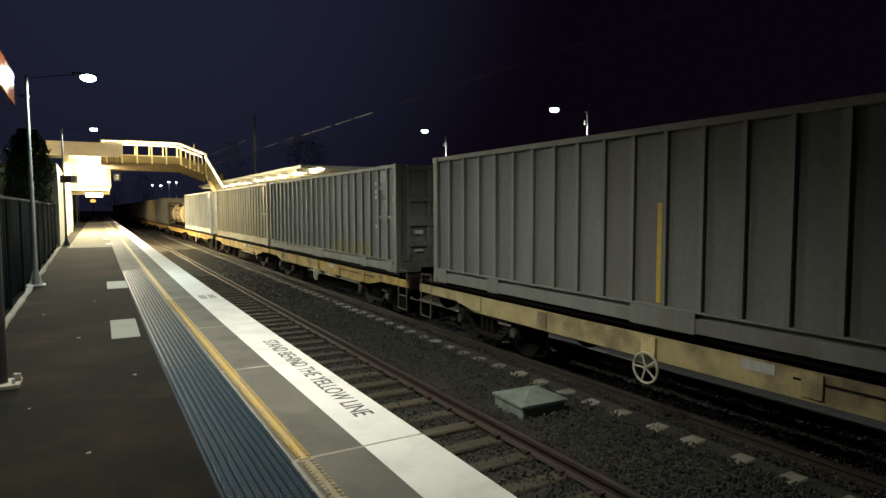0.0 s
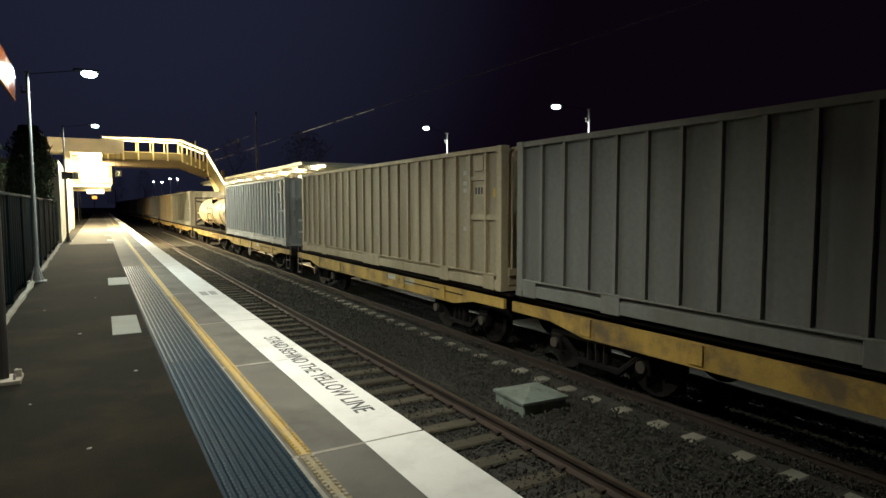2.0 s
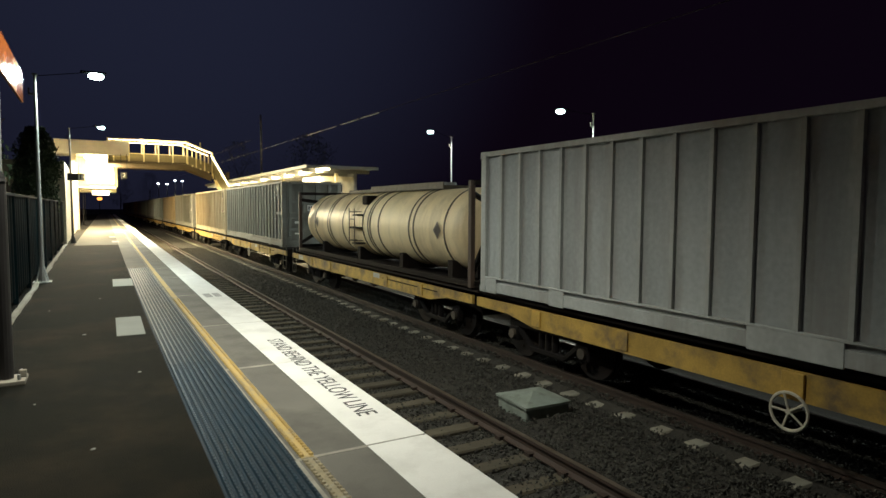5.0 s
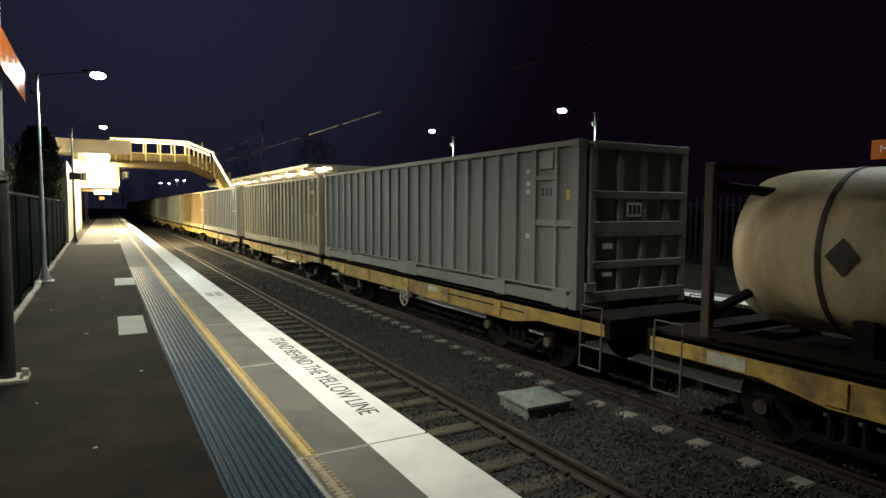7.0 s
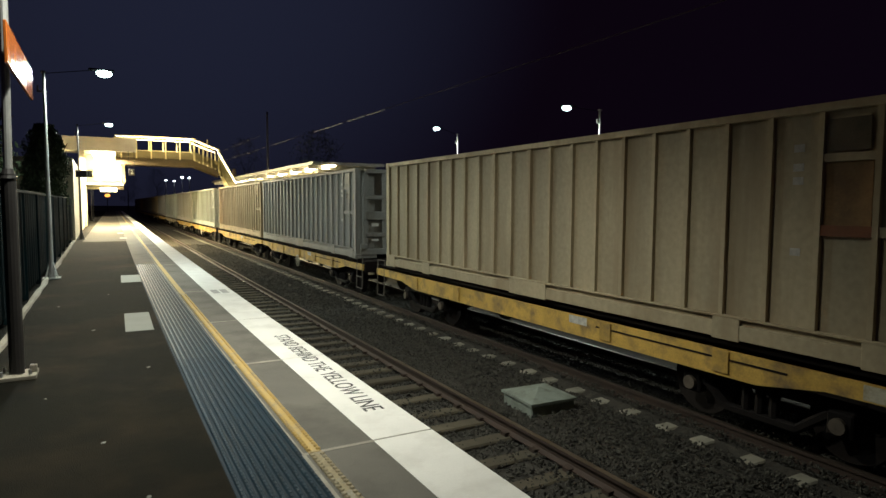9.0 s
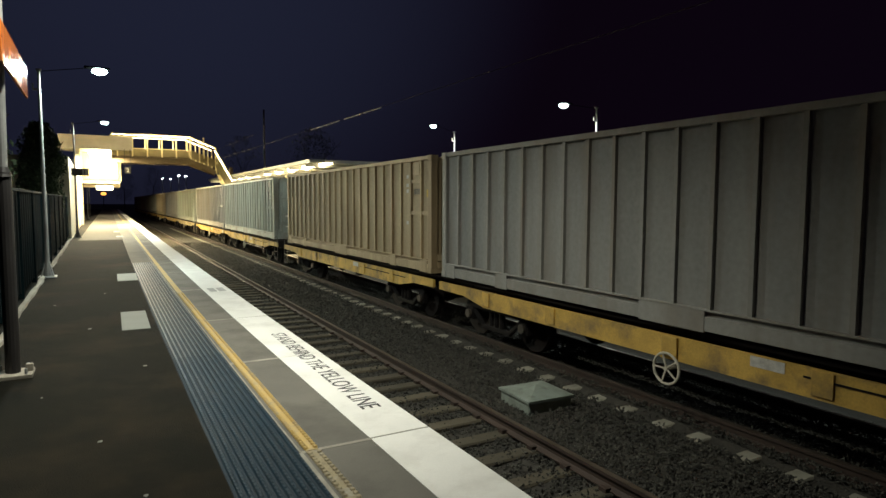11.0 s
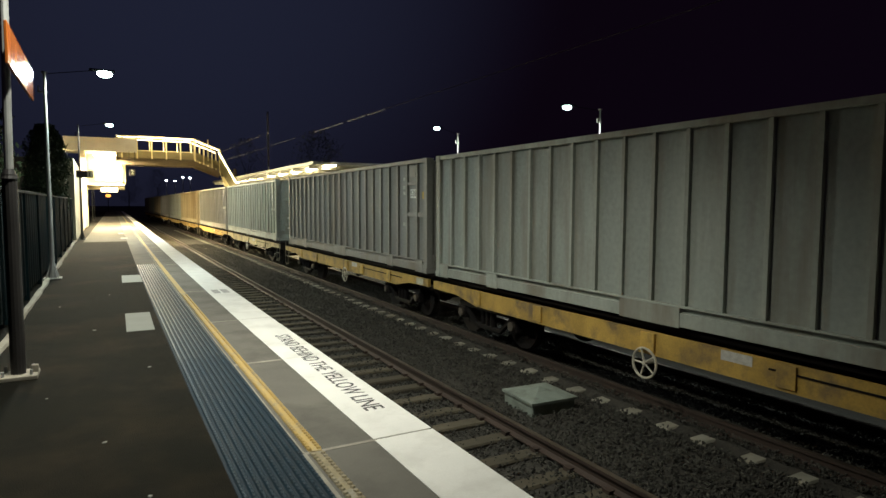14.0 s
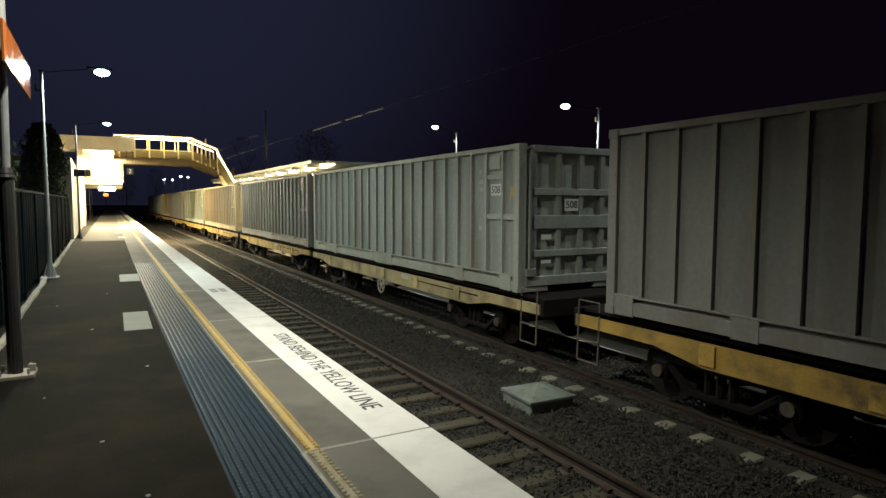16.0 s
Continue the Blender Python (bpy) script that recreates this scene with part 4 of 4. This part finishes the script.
def container(paint, number):
    root = empty("freight_container")
    W, H = 1.22, 2.61
    bw = W - 0.065
    part("body", boxes((-bw, bw, 0.065, LEN - 0.065, 0.16, H - 0.04)), paint, root)
    for xa in (-W, W - 0.08):
        part("roof_edge", box(xa, xa + 0.08, 0.1, LEN - 0.1, H - 0.09, H, 0.008), paint, root)
    for xa in (-W + 0.012, W - 0.07):
        part("bottom_rail", box(xa, xa + 0.058, 0.12, LEN - 0.12, 0.02, 0.2, 0.006), paint, root)
    for xa in (-W, W - 0.06):
        part("ledge", box(xa, xa + 0.06, 0.12, LEN - 0.12, 0.265, 0.295, 0.005), paint, root)
    for x in (-1, 1):
        for y in (0.0, LEN - 0.16):
            bm = boxes((-0.08, 0.08, 0, 0.16, 0, H), bevel=0.008)
            add_box(bm, -0.09, 0.09, -0.004, 0.17, 0, 0.12, 0.006)
            add_box(bm, -0.09, 0.09, -0.004, 0.17, H - 0.12, H + 0.004, 0.006)
            o = part("corner_post", bm, paint, root)
            o.matrix_basis = pose(x * (W - 0.08), y, 0)
    # upright ribs on both sides
    rib = None
    ys = [0.54 + 0.538 * i for i in range(21)]
    for x in (-1, 1):
        for y in ys:
            m = pose(x * (bw + 0.028), y, 0)
            if rib is None:
                o = part("rib", box(-0.03, 0.03, -0.028, 0.028, 0.29, H - 0.08), paint, root)
                o.matrix_basis = m
                rib = o.data
            else:
                share("rib", rib, root, m)
        # landing pads in the lower side rail
        for y in (0.42, 2.08, 5.95, 9.75, 11.6):
            wd = 0.52 if y == 5.95 else 0.18
            o = part("lifting_pad", box(-0.013, 0.013, -wd, wd, 0.0, 0.30, 0.006), paint, root)
            o.matrix_basis = pose(x * (W - 0.018), y, 0)
        part("door_bar", box(x * (bw + 0.02) - 0.024, x * (bw + 0.02) + 0.024, 0.14, 1.08, 1.28, 1.38), paint, root)
        part("hatch_bar", boxes((x * (bw + 0.02) - 0.024, x * (bw + 0.02) + 0.024, 0.55, 1.08, 2.02, 2.1), (x * (bw + 0.018) - 0.02, x * (bw + 0.018) + 0.02, 0.64, 0.98, 2.2, 2.46)), paint, root)
        xs = x * (bw + 0.002)
        part("number_plate", box(xs - 0.002, xs + 0.002, 0.64, 0.98, 1.72, 1.93), M_PLATE if number else paint, root, "white number plate")
        if number and x < 0:
            text_mesh(number, 0.2, M_SIGNBLACK, "figures", root, pose(xs - 0.004, 0.81, 1.82, 90, 0, -90))
        elif x < 0:
            for k in range(3):
                part("number_bar", box(xs - 0.0045, xs - 0.0025, 0.69 + 0.1 * k, 0.75 + 0.1 * k, 1.76, 1.89), M_SIGNBLACK, root)
        part("sticker", box(xs - 0.002, xs + 0.002, 0.26, 0.34, 1.7, 1.86), M_LABEL, root, "small yellow sticker")
        for z in (2.14, 1.94, 1.8, 1.05):
            part("stencil", box(xs - 0.002, xs + 0.002, 1.27, 1.38, z, z + 0.08), M_STENCIL, root, "pale stencilled mark")
    # ends: a heavy grid of bars over a recessed sheet
    for s, y in ((-1, 0.0), (1, LEN)):
        def bar(name, x0, x1, z0, z1, proud):
            ya, yb = (y - s * 0.0, y - s * 0.17)
            lo, hi = sorted((ya + s * proud * 0.5, yb))
            part(name, box(x0, x1, lo, hi, z0, z1, 0.008), paint, root)
        for z0, z1 in ((0.1, 0.27), (0.62, 0.74), (1.12, 1.36), (1.72, 1.84), (H - 0.13, H - 0.01)):
            bar("end_bar", -1.06 + (0.16 if z0 > 0.5 else 0), 1.14, z0, z1, 0.03)
        for x in (-0.88, -0.32, 0.2, 0.72):
            bar("end_upright", x - 0.055 - (0.03 if x < -0.5 else 0), x + 0.055, 0.2, H - 0.1, 0.0)
        for xa in (-1.14, 0.55):
            part("end_foot", box(xa, xa + 0.59, y - 0.09 if s > 0 else y, y if s > 0 else y + 0.09, 0.0, 0.14, 0.006), paint, root)
        yy = y + s * 0.006
        part("end_plate", boxes((-0.20, 0.12, yy - 0.004, yy + 0.004, 1.44, 1.66)), M_PLATE, root, "white end plate")
        if s < 0:
            if number:
                text_mesh(number, 0.19, M_SIGNBLACK, "end_figures", root, pose(-0.04, yy - 0.006, 1.55, 90, 0, 0))
            else:
                for k in range(3):
                    part("figure_bar", box(-0.165 + 0.095 * k, -0.105 + 0.095 * k, yy - 0.0065, yy - 0.0045, 1.48, 1.62), M_SIGNBLACK, root)
            for za, zb in ((0.93, 1.02), (0.5, 0.56)):
                part("end_label", box(-0.72, -0.5, yy - 0.004, yy + 0.004, za, zb), M_PLATE, root, "small white label")
            part("locking_rod", rods([((-1.02, -0.05, 0.4), (-1.02, -0.05, 2.4))], 0.022, 8), paint, root)
            part("latch_box", box(-1.08, -0.86, -0.06, 0.0, 0.28, 0.42, 0.01), paint, root)
    return root


def wheelset(parent, y):
    """Axle with two wheels; turns about its own axis."""
    bm = bmesh.new()
    add_rod(bm, (-0.95, 0, 0), (0.95, 0, 0), 0.07, 10)
    for s in (-1, 1):
        add_rod(bm, (s * 0.69, 0, 0), (s * 0.80, 0, 0), 0.44, 24)
        add_rod(bm, (s * 0.66, 0, 0), (s * 0.69, 0, 0), 0.46, 24)
        add_rod(bm, (s * 0.80, 0, 0), (s * 0.815, 0, 0), 0.34, 20, 0.2)
        for k in range(5):
            a = k * math.pi * 2 / 5
            add_rod(bm, (s * 0.81, 0.26 * math.cos(a), 0.26 * math.sin(a)), (s * 0.825, 0.26 * math.cos(a), 0.26 * math.sin(a)), 0.03, 8)
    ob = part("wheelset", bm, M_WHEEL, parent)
    ob.matrix_basis = pose(0, y, -0.64)
    return ob


def bogie(root, y):
    """Three-piece freight bogie: side frames, bolster, springs, axle boxes."""
    bm = bmesh.new()
    for s in (-1, 1):
        x = s * 0.98
        add_box(bm, x - 0.05, x + 0.05, -1.05, 1.05, -0.52, -0.40, 0.02)
        add_box(bm, x - 0.05, x + 0.05, -0.45, 0.45, -0.88, -0.78, 0.02)
        for q in (-1, 1):
            a, b = Vector((x, q * 0.42, -0.84)), Vector((x, q * 0.85, -0.5))
            add_rod(bm, a, b, 0.055, 6)
            add_box(bm, x - 0.07, x + 0.07, q * 0.9 - 0.13, q * 0.9 + 0.13, -0.76, -0.5, 0.02)
        for q in (-0.17, 0.0, 0.17):
            add_rod(bm, (x, q, -0.78), (x, q, -0.5), 0.06, 8)
    add_box(bm, -1.0, 1.0, -0.2, 0.2, -0.5, -0.32, 0.02)
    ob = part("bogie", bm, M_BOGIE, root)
    ob.matrix_basis = pose(0, y, 0)
    for s in (-1, 1):
        for q in (-0.9, 0.9):
            part("axle_cap", rods([((s * 1.04, q, -0.64), (s * 1.10, q, -0.64))], 0.085, 12), M_CAP, ob, "pale round axle cap")
    ws = [wheelset(ob, -0.9), wheelset(ob, 0.9)]
    return ws


def wagon(paint, outer, wheel_at=None):
    """Skeletal container wagon for one box; outer: the end (-1 near, 1 far) with the coupler and end platform."""
    root = empty("container_wagon")
    y0, y1 = -0.1, LEN + 0.1
    if outer < 0:
        y0 = -0.62
    else:
        y1 = LEN + 0.62
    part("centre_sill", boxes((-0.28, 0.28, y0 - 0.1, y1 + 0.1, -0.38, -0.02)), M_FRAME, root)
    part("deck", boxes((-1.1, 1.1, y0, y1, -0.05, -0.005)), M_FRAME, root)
    # side sills, deeper between the bogies
    for s in (-1, 1):
        prof = [(y0, -0.09), (y1, -0.09), (y1, -0.26), (LEN - 0.9, -0.27), (LEN - 1.65, -0.40), (1.65, -0.40), (0.9, -0.27), (y0, -0.26)]
        bm = bmesh.new()
        rows = [[bm.verts.new((s * 1.2 + d, y, z)) for y, z in prof] for d in (-0.03, 0.03)]
        n = len(prof)
        bm.faces.new(rows[0])
        bm.faces.new(rows[1][::-1])
        for i in range(n):
            bm.faces.new((rows[0][i], rows[1][i], rows[1][(i + 1) % n], rows[0][(i + 1) % n]))
        bmesh.ops.recalc_face_normals(bm, faces=bm.faces)
        part("side_sill", bm, paint, root)
        # Dark strip laid on the sill for the shade in its slot.
        part("sill_flange", boxes((s * 1.235 - 0.008, s * 1.235 + 0.008, 1.3, 4.2, -0.2, -0.18)), M_FRAME, root)
        for y in (2.1, 4.0, 8.3, 10.2):
            part("gusset", box(s * 1.235 - 0.02, s * 1.235 + 0.02, y - 0.11, y + 0.11, -0.36, -0.1, 0.004), paint, root)
        part("marking", box(s * 1.233 - 0.002, s * 1.233 + 0.002, 4.4, 4.8, -0.22, -0.1), M_STENCIL, root, "small faded white marking panel")
    ws = bogie(root, 1.75) + bogie(root, LEN - 1.75)
    # brake gear under the middle
    bm = bmesh.new()
    add_rod(bm, (0.2, 4.4, -0.55), (0.2, 5.6, -0.55), 0.2, 14)
    add_rod(bm, (-0.4, 6.2, -0.5), (-0.4, 7.0, -0.5), 0.14, 12)
    add_rod(bm, (-0.6, 3.0, -0.45), (-0.6, 8.8, -0.45), 0.02, 6)
    part("brake_gear", bm, M_BOGIE, root)
    for y in (y0 - 0.02,) if outer < 0 else (y1 + 0.02,):
        part("end_beam", boxes((-1.2, 1.2, y - 0.06, y + 0.06, -0.3, 0.0), bevel=0.01), M_FRAME, root)
        part("coupler", boxes((-0.12, 0.12, min(y, y + outer * 0.55), max(y, y + outer * 0.55), -0.42, -0.18), (-0.2, 0.2, min(y + outer * 0.4, y + outer * 0.6), max(y + outer * 0.4, y + outer * 0.6), -0.48, -0.12), bevel=0.03), M_BOGIE, root)
        for s in (-1, 1):
            a = y - outer * 0.08
            b = y - outer * 0.52
            bm = rods([((s * 1.22, a, 0.03), (s * 1.24, a, -0.78)), ((s * 1.22, b, -0.05), (s * 1.24, b, -0.78)), ((s * 1.24, a, -0.78), (s * 1.24, b, -0.78)), ((s * 1.24, a, -0.46), (s * 1.24, b, -0.46))], 0.016, 6)
            part("step", bm, M_STEP, root, "pale bent-rod footstep")
            part("handrail", rods([((s * 1.22, a, 0.0), (s * 1.22, a, 0.14)), ((s * 1.22, a, 0.14), (s * 1.22, b, 0.14)), ((s * 1.22, b, 0.14), (s * 1.22, b, 0.0))], 0.011, 6), M_STEP, root)
        bm = bmesh.new()
        pts = [(0.45, y, -0.3), (0.5, y + outer * 0.2, -0.55), (0.45, y + outer * 0.45, -0.62), (0.3, y + outer * 0.6, -0.5)]
        for p, q in zip(pts, pts[1:]):
            add_rod(bm, p, q, 0.025, 6)
        part("brake_hose", bm, M_BOGIE, root)
    if wheel_at:
        for s in (-1,):
            bm = bmesh.new()
            c = (s * 1.3, wheel_at, -0.51)
            add_ring(bm, c, (1, 0, 0), 0.2, 0.018)
            for k in range(5):
                a = k * math.pi * 2 / 5
                add_rod(bm, c, (c[0], c[1] + 0.2 * math.cos(a), c[2] + 0.2 * math.sin(a)), 0.013, 6)
            add_rod(bm, (c[0] - 0.02, c[1], c[2]), (c[0] + 0.2, c[1], c[2]), 0.03, 8)
            part("handwheel", bm, M_HAND, root, "pale spoked handbrake wheel")
            part("handwheel_bracket", boxes((s * 1.235 - 0.03, s * 1.235 + 0.03, wheel_at - 0.12, wheel_at + 0.12, -0.36, -0.1), bevel=0.006), paint, root)
    return root, ws


def tank_container():
    root = empty("tank_container")
    L, R, ZC = 11.85, 0.96, 1.08
    prof = [(0.55, 0.0), (0.56, 0.45), (0.62, 0.72), (0.78, 0.90), (1.0, 0.945), (1.15, R), (L - 0.6, R), (L - 0.45, 0.945), (L - 0.23, 0.9), (L - 0.09, 0.72), (L - 0.04, 0.45), (L - 0.03, 0.0)]
    bm = bmesh.new()
    seg = 40
    rows = []
    for y, r in prof:
        rows.append([bm.verts.new((max(r, 0.002) * math.cos(2 * math.pi * k / seg), y, ZC + max(r, 0.002) * math.sin(2 * math.pi * k / seg))) for k in range(seg)])
    for a, b in zip(rows, rows[1:]):
        for k in range(seg):
            f = bm.faces.new((a[k], b[k], b[(k + 1) % seg], a[(k + 1) % seg]))
            f.smooth = True
    bmesh.ops.recalc_face_normals(bm, faces=bm.faces)
    part("tank_shell", bm, M_TANK, root, "stained cream cylindrical tank")
    for y in (1.5, 3.0, 3.25, 5.1, 5.68, 5.83, 6.22, 7.85, 9.05, 9.27, 10.6):
        bm = bmesh.new()
        n = 40
        for k in range(n):
            a, b = 2 * math.pi * k / n, 2 * math.pi * (k + 1) / n
            v = [bm.verts.new((r * math.cos(t_), yy, ZC + r * math.sin(t_))) for r, t_, yy in ((R + 0.012, a, y - 0.028), (R + 0.012, b, y - 0.028), (R + 0.012, b, y + 0.028), (R + 0.012, a, y + 0.028))]
            w = [bm.verts.new((r * math.cos(t_), yy, ZC + r * math.sin(t_))) for r, t_, yy in ((R - 0.02, a, y - 0.028), (R - 0.02, b, y - 0.028), (R - 0.02, b, y + 0.028), (R - 0.02, a, y + 0.028))]
            bm.faces.new(v)
            bm.faces.new((v[0], v[3], w[3], w[0]))
            bm.faces.new((v[1], w[1], w[2], v[2]))
            bm.faces.new((v[0], w[0], w[1], v[1]))
            bm.faces.new((v[3], v[2], w[2], w[3]))
        part("tank_band", bm, M_TANKBAND, root)
    # end frames
    for y in (0.08, L - 0.08):
        for x in (-1.14, 1.14):
            part("corner_post", box(x - 0.05, x + 0.05, y - 0.06, y + 0.06, 0, 2.12, 0.01), M_POST, root)
        for za in (2.02, 0.03):
            part("end_rail", box(-1.14, 1.14, y - 0.06, y + 0.06, za, za + 0.1), M_FRAME, root)
        q = 1 if y < 1 else -1
        for sx, za, zb in ((-1, 2.0, 1.75), (1, 2.0, 1.75), (-1, 0.3, 0.75), (1, 0.3, 0.75)):
            part("end_brace", rods([((sx * 1.1, y, min(za, 1.85)), (sx * 0.55, y + q * 0.5, zb))], 0.06, 8), M_FRAME, root)
    for x in (-1.12, 1.12):
        part("base_rail", box(x - 0.06, x + 0.06, 0.1, L - 0.1, 0.02, 0.12), M_FRAME, root)
    for y in (1.5, 4.0, 6.9, 10.2):
        part("saddle", box(-0.8, 0.8, y - 0.1, y + 0.1, 0.02, 0.42), M_FRAME, root)
    part("walkway", boxes((-0.35, 0.35, 2.6, 8.9, 2.02, 2.12), (-0.37, -0.33, 2.6, 7.0, 2.03, 2.2), bevel=0.01), M_STEP, root)
    bm = bmesh.new()
    for y in (3.1, 6.8):
        add_rod(bm, (0, y, 1.95), (0, y, 2.2), 0.26, 16)
    part("manhole", bm, M_GALV, root)
    # side ladder
    bm = bmesh.new()
    xl = -1.1
    for y in (6.5, 6.92):
        add_rod(bm, (xl, y, 0.5), (xl, y, 1.55), 0.014, 6)
        for z in (0.62, 1.45):
            add_rod(bm, (xl, y, z), (-0.8, y, z), 0.014, 6)
    for z in (0.62, 0.98, 1.24, 1.45):
        add_rod(bm, (xl, 6.5, z), (xl, 6.92, z), 0.014, 6)
    part("ladder", bm, M_TANKBAND, root)
    for ya, yb, z in ((6.25, 6.6, 1.36), (6.25, 6.85, 1.0), (6.25, 6.65, 0.55)):
        part("foothold", box(-1.12, -0.86, ya, yb, z - 0.022, z + 0.022, 0.006), M_FRAME, root)
    part("valve_cover", box(-0.86, -0.42, 6.15, 6.5, 1.66, 1.92, 0.03), M_FRAME, root)
    # diamond placards
    for y in (10.35, 1.8):
        bm = bmesh.new()
        vs = []
        for dy, dz in ((0.17, 0), (0, 0.2), (-0.17, 0), (0, -0.2)):
            z = ZC + dz
            x = -math.sqrt((R + 0.012) ** 2 - (z - ZC) ** 2) - 0.004
            vs.append(bm.verts.new((x - 0.006, y + dy, z)))
        f = bm.faces.new(vs)
        bmesh.ops.solidify(bm, geom=bm.faces, thickness=0.004)
        part("placard", bm, mat("grey_placard", (0.2, 0.17, 0.15), 0.6), root, "grey diamond placard")
    part("valve_box", box(-0.9, -0.5, 0.2, 0.55, 0.15, 0.5, 0.02), M_FRAME, root)
    return root


LABELS = {"grey": "weathered grey ribbed bulk container on a wagon", "sage": "sage grey ribbed bulk container with gridded end", "blue": "pale blue-grey ribbed bulk container with numbered end",
          "tan": "tan ribbed bulk container on a yellow wagon", "brown": "drab brown ribbed bulk container on a yellow wagon", "dark": "dark grey ribbed bulk container"}
MOVERS, WHEELS = [], []


def build_train():
    masters, wmasters = {}, {}
    for i, (q, style) in enumerate(zip(NEAR_ENDS, LOOKS)):
        y = q
        first = i % 2 == 0
        m = pose(TRACK_FAR, y, FLOOR)
        num = NUMBERS.get(i)
        if style is None:
            box_ob = tagged(tank_container(), "stained cream tank container in a dark steel frame", "tank container", "loads of the train")
        elif (style, num) in masters:
            box_ob = copy_thing(masters[style, num], m)
        else:
            box_ob = masters[style, num] = tagged(container(PAINTS[style], num), LABELS[style], "container", "loads of the train")
        wp = M_YSILL if i not in (1, 12) else M_YSILL2
        hand = {1: 6.1, 11: 5.25}.get(i, 5.9 if first else None)
        key = (wp.name, first, hand)
        if key in wmasters:
            wo = copy_thing(wmasters[key], m)
        else:
            wo, _ = wagon(wp, -1 if first else 1, hand)
            wmasters[key] = tagged(wo, "yellow skeletal container wagon with grimy bogies", "railway wagon", "wagons of the train")
        MOVERS.append((box_ob, q, FLOOR))
        MOVERS.append((wo, q, FLOOR - 0.03))
        if 0 < i < 14:
            WHEELS.append(wo)


build_train()


def overspray(box_ob):
    """Olive paint stains low on the side of one container."""
    rnd = random.Random(12)
    for k in range(2, 8):
        bm = bmesh.new()
        ya, yb = 0.54 + 0.538 * k + 0.035, 0.54 + 0.538 * (k + 1) - 0.035
        low = [bm.verts.new((-1.159, ya + (yb - ya) * j / 12, 0.3)) for j in range(13)]
        top = [bm.verts.new((-1.159, ya + (yb - ya) * j / 12, 0.62 + 0.1 * noise.noise(Vector((k * 3.1, j * 0.45, 0))) + rnd.uniform(-0.03, 0.03))) for j in range(13)]
        for j in range(12):
            bm.faces.new((low[j], top[j], top[j + 1], low[j + 1]))
        part("overspray", bm, M_OLIVE, box_ob, "olive yellow overspray stain")


overspray(MOVERS[4][0])


def worn_details():
    """Marks that set single loads and wagons apart."""
    rust = mat("rusted_door_paint", (0.25, 0.15, 0.065), 0.8, noise_scale=4, vary=0.35, fine=40, dirt=(0.16, 0.09, 0.04), dirt_amt=0.8, dirt_scale=3)
    red = mat("red_oxide_bar", (0.17, 0.065, 0.03), 0.8, noise_scale=6, vary=0.3)
    grime = mat("grimy_hatch", (0.1, 0.08, 0.055), 0.85, noise_scale=5, vary=0.4)
    chalk = mat("chalky_white_patch", (0.5, 0.48, 0.38), 0.75, noise_scale=6, vary=0.25, dirt=(0.25, 0.19, 0.09), dirt_amt=0.8, dirt_scale=5)
    tan = MOVERS[14][0]
    part("door_panel", box(-1.1645, -1.1575, 0.6, 1.05, 1.385, 2.015), rust, tan, "rusty brown door panel")
    part("rust_bar", box(-1.203, -1.1995, 0.52, 1.1, 1.275, 1.385), red, tan, "red oxide door bar")
    part("hatch_panel", box(-1.2015, -1.1945, 0.62, 1.0, 2.12, 2.44), grime, tan, "grimy hatch")
    for k, y0, y1 in ((7, 3.4, 3.88), (15, 0.1, 0.55), (11, LEN - 0.75, LEN - 0.25), (23, 0.15, 0.5)):
        part("chalky_patch", box(-1.2365, -1.2315, y0, y1, -0.25, -0.1), chalk, MOVERS[k][0], "chalky white patch")


worn_details()
part("yellow_strip", box(-1.162, -1.1555, 6.0, 6.07, 0.32, 1.62), M_LABEL, MOVERS[2][0], "yellow painted upright strip")


def motions():
    """The train rolls towards and past the camera."""
    times = [0.8 * i for i in range(21)]
    for ob, q, z in MOVERS:
        rows = []
        for t in times:
            y = q - travelled(t)
            c = y + LEN / 2
            k = 0.5
            slope_ = k * (bend(c + 0.5) - bend(c - 0.5))
            x = TRACK_FAR + k * bend(c) - slope_ * LEN / 2
            rows.append((t, pose(x, y, z, 0, 0, -math.degrees(math.atan(slope_)))))
        walk(ob, rows)
    # wheels turn as the wagons roll
    for wo in WHEELS:
        for bg in wo.children:
            for ws in bg.children:
                if ws.name.startswith("wheelset"):
                    x, y, z = ws.matrix_basis.translation
                    walk(ws, [(k / 15, pose(x, y, z, math.degrees(travelled(k / 15) / 0.44))) for k in range(241)])


motions()
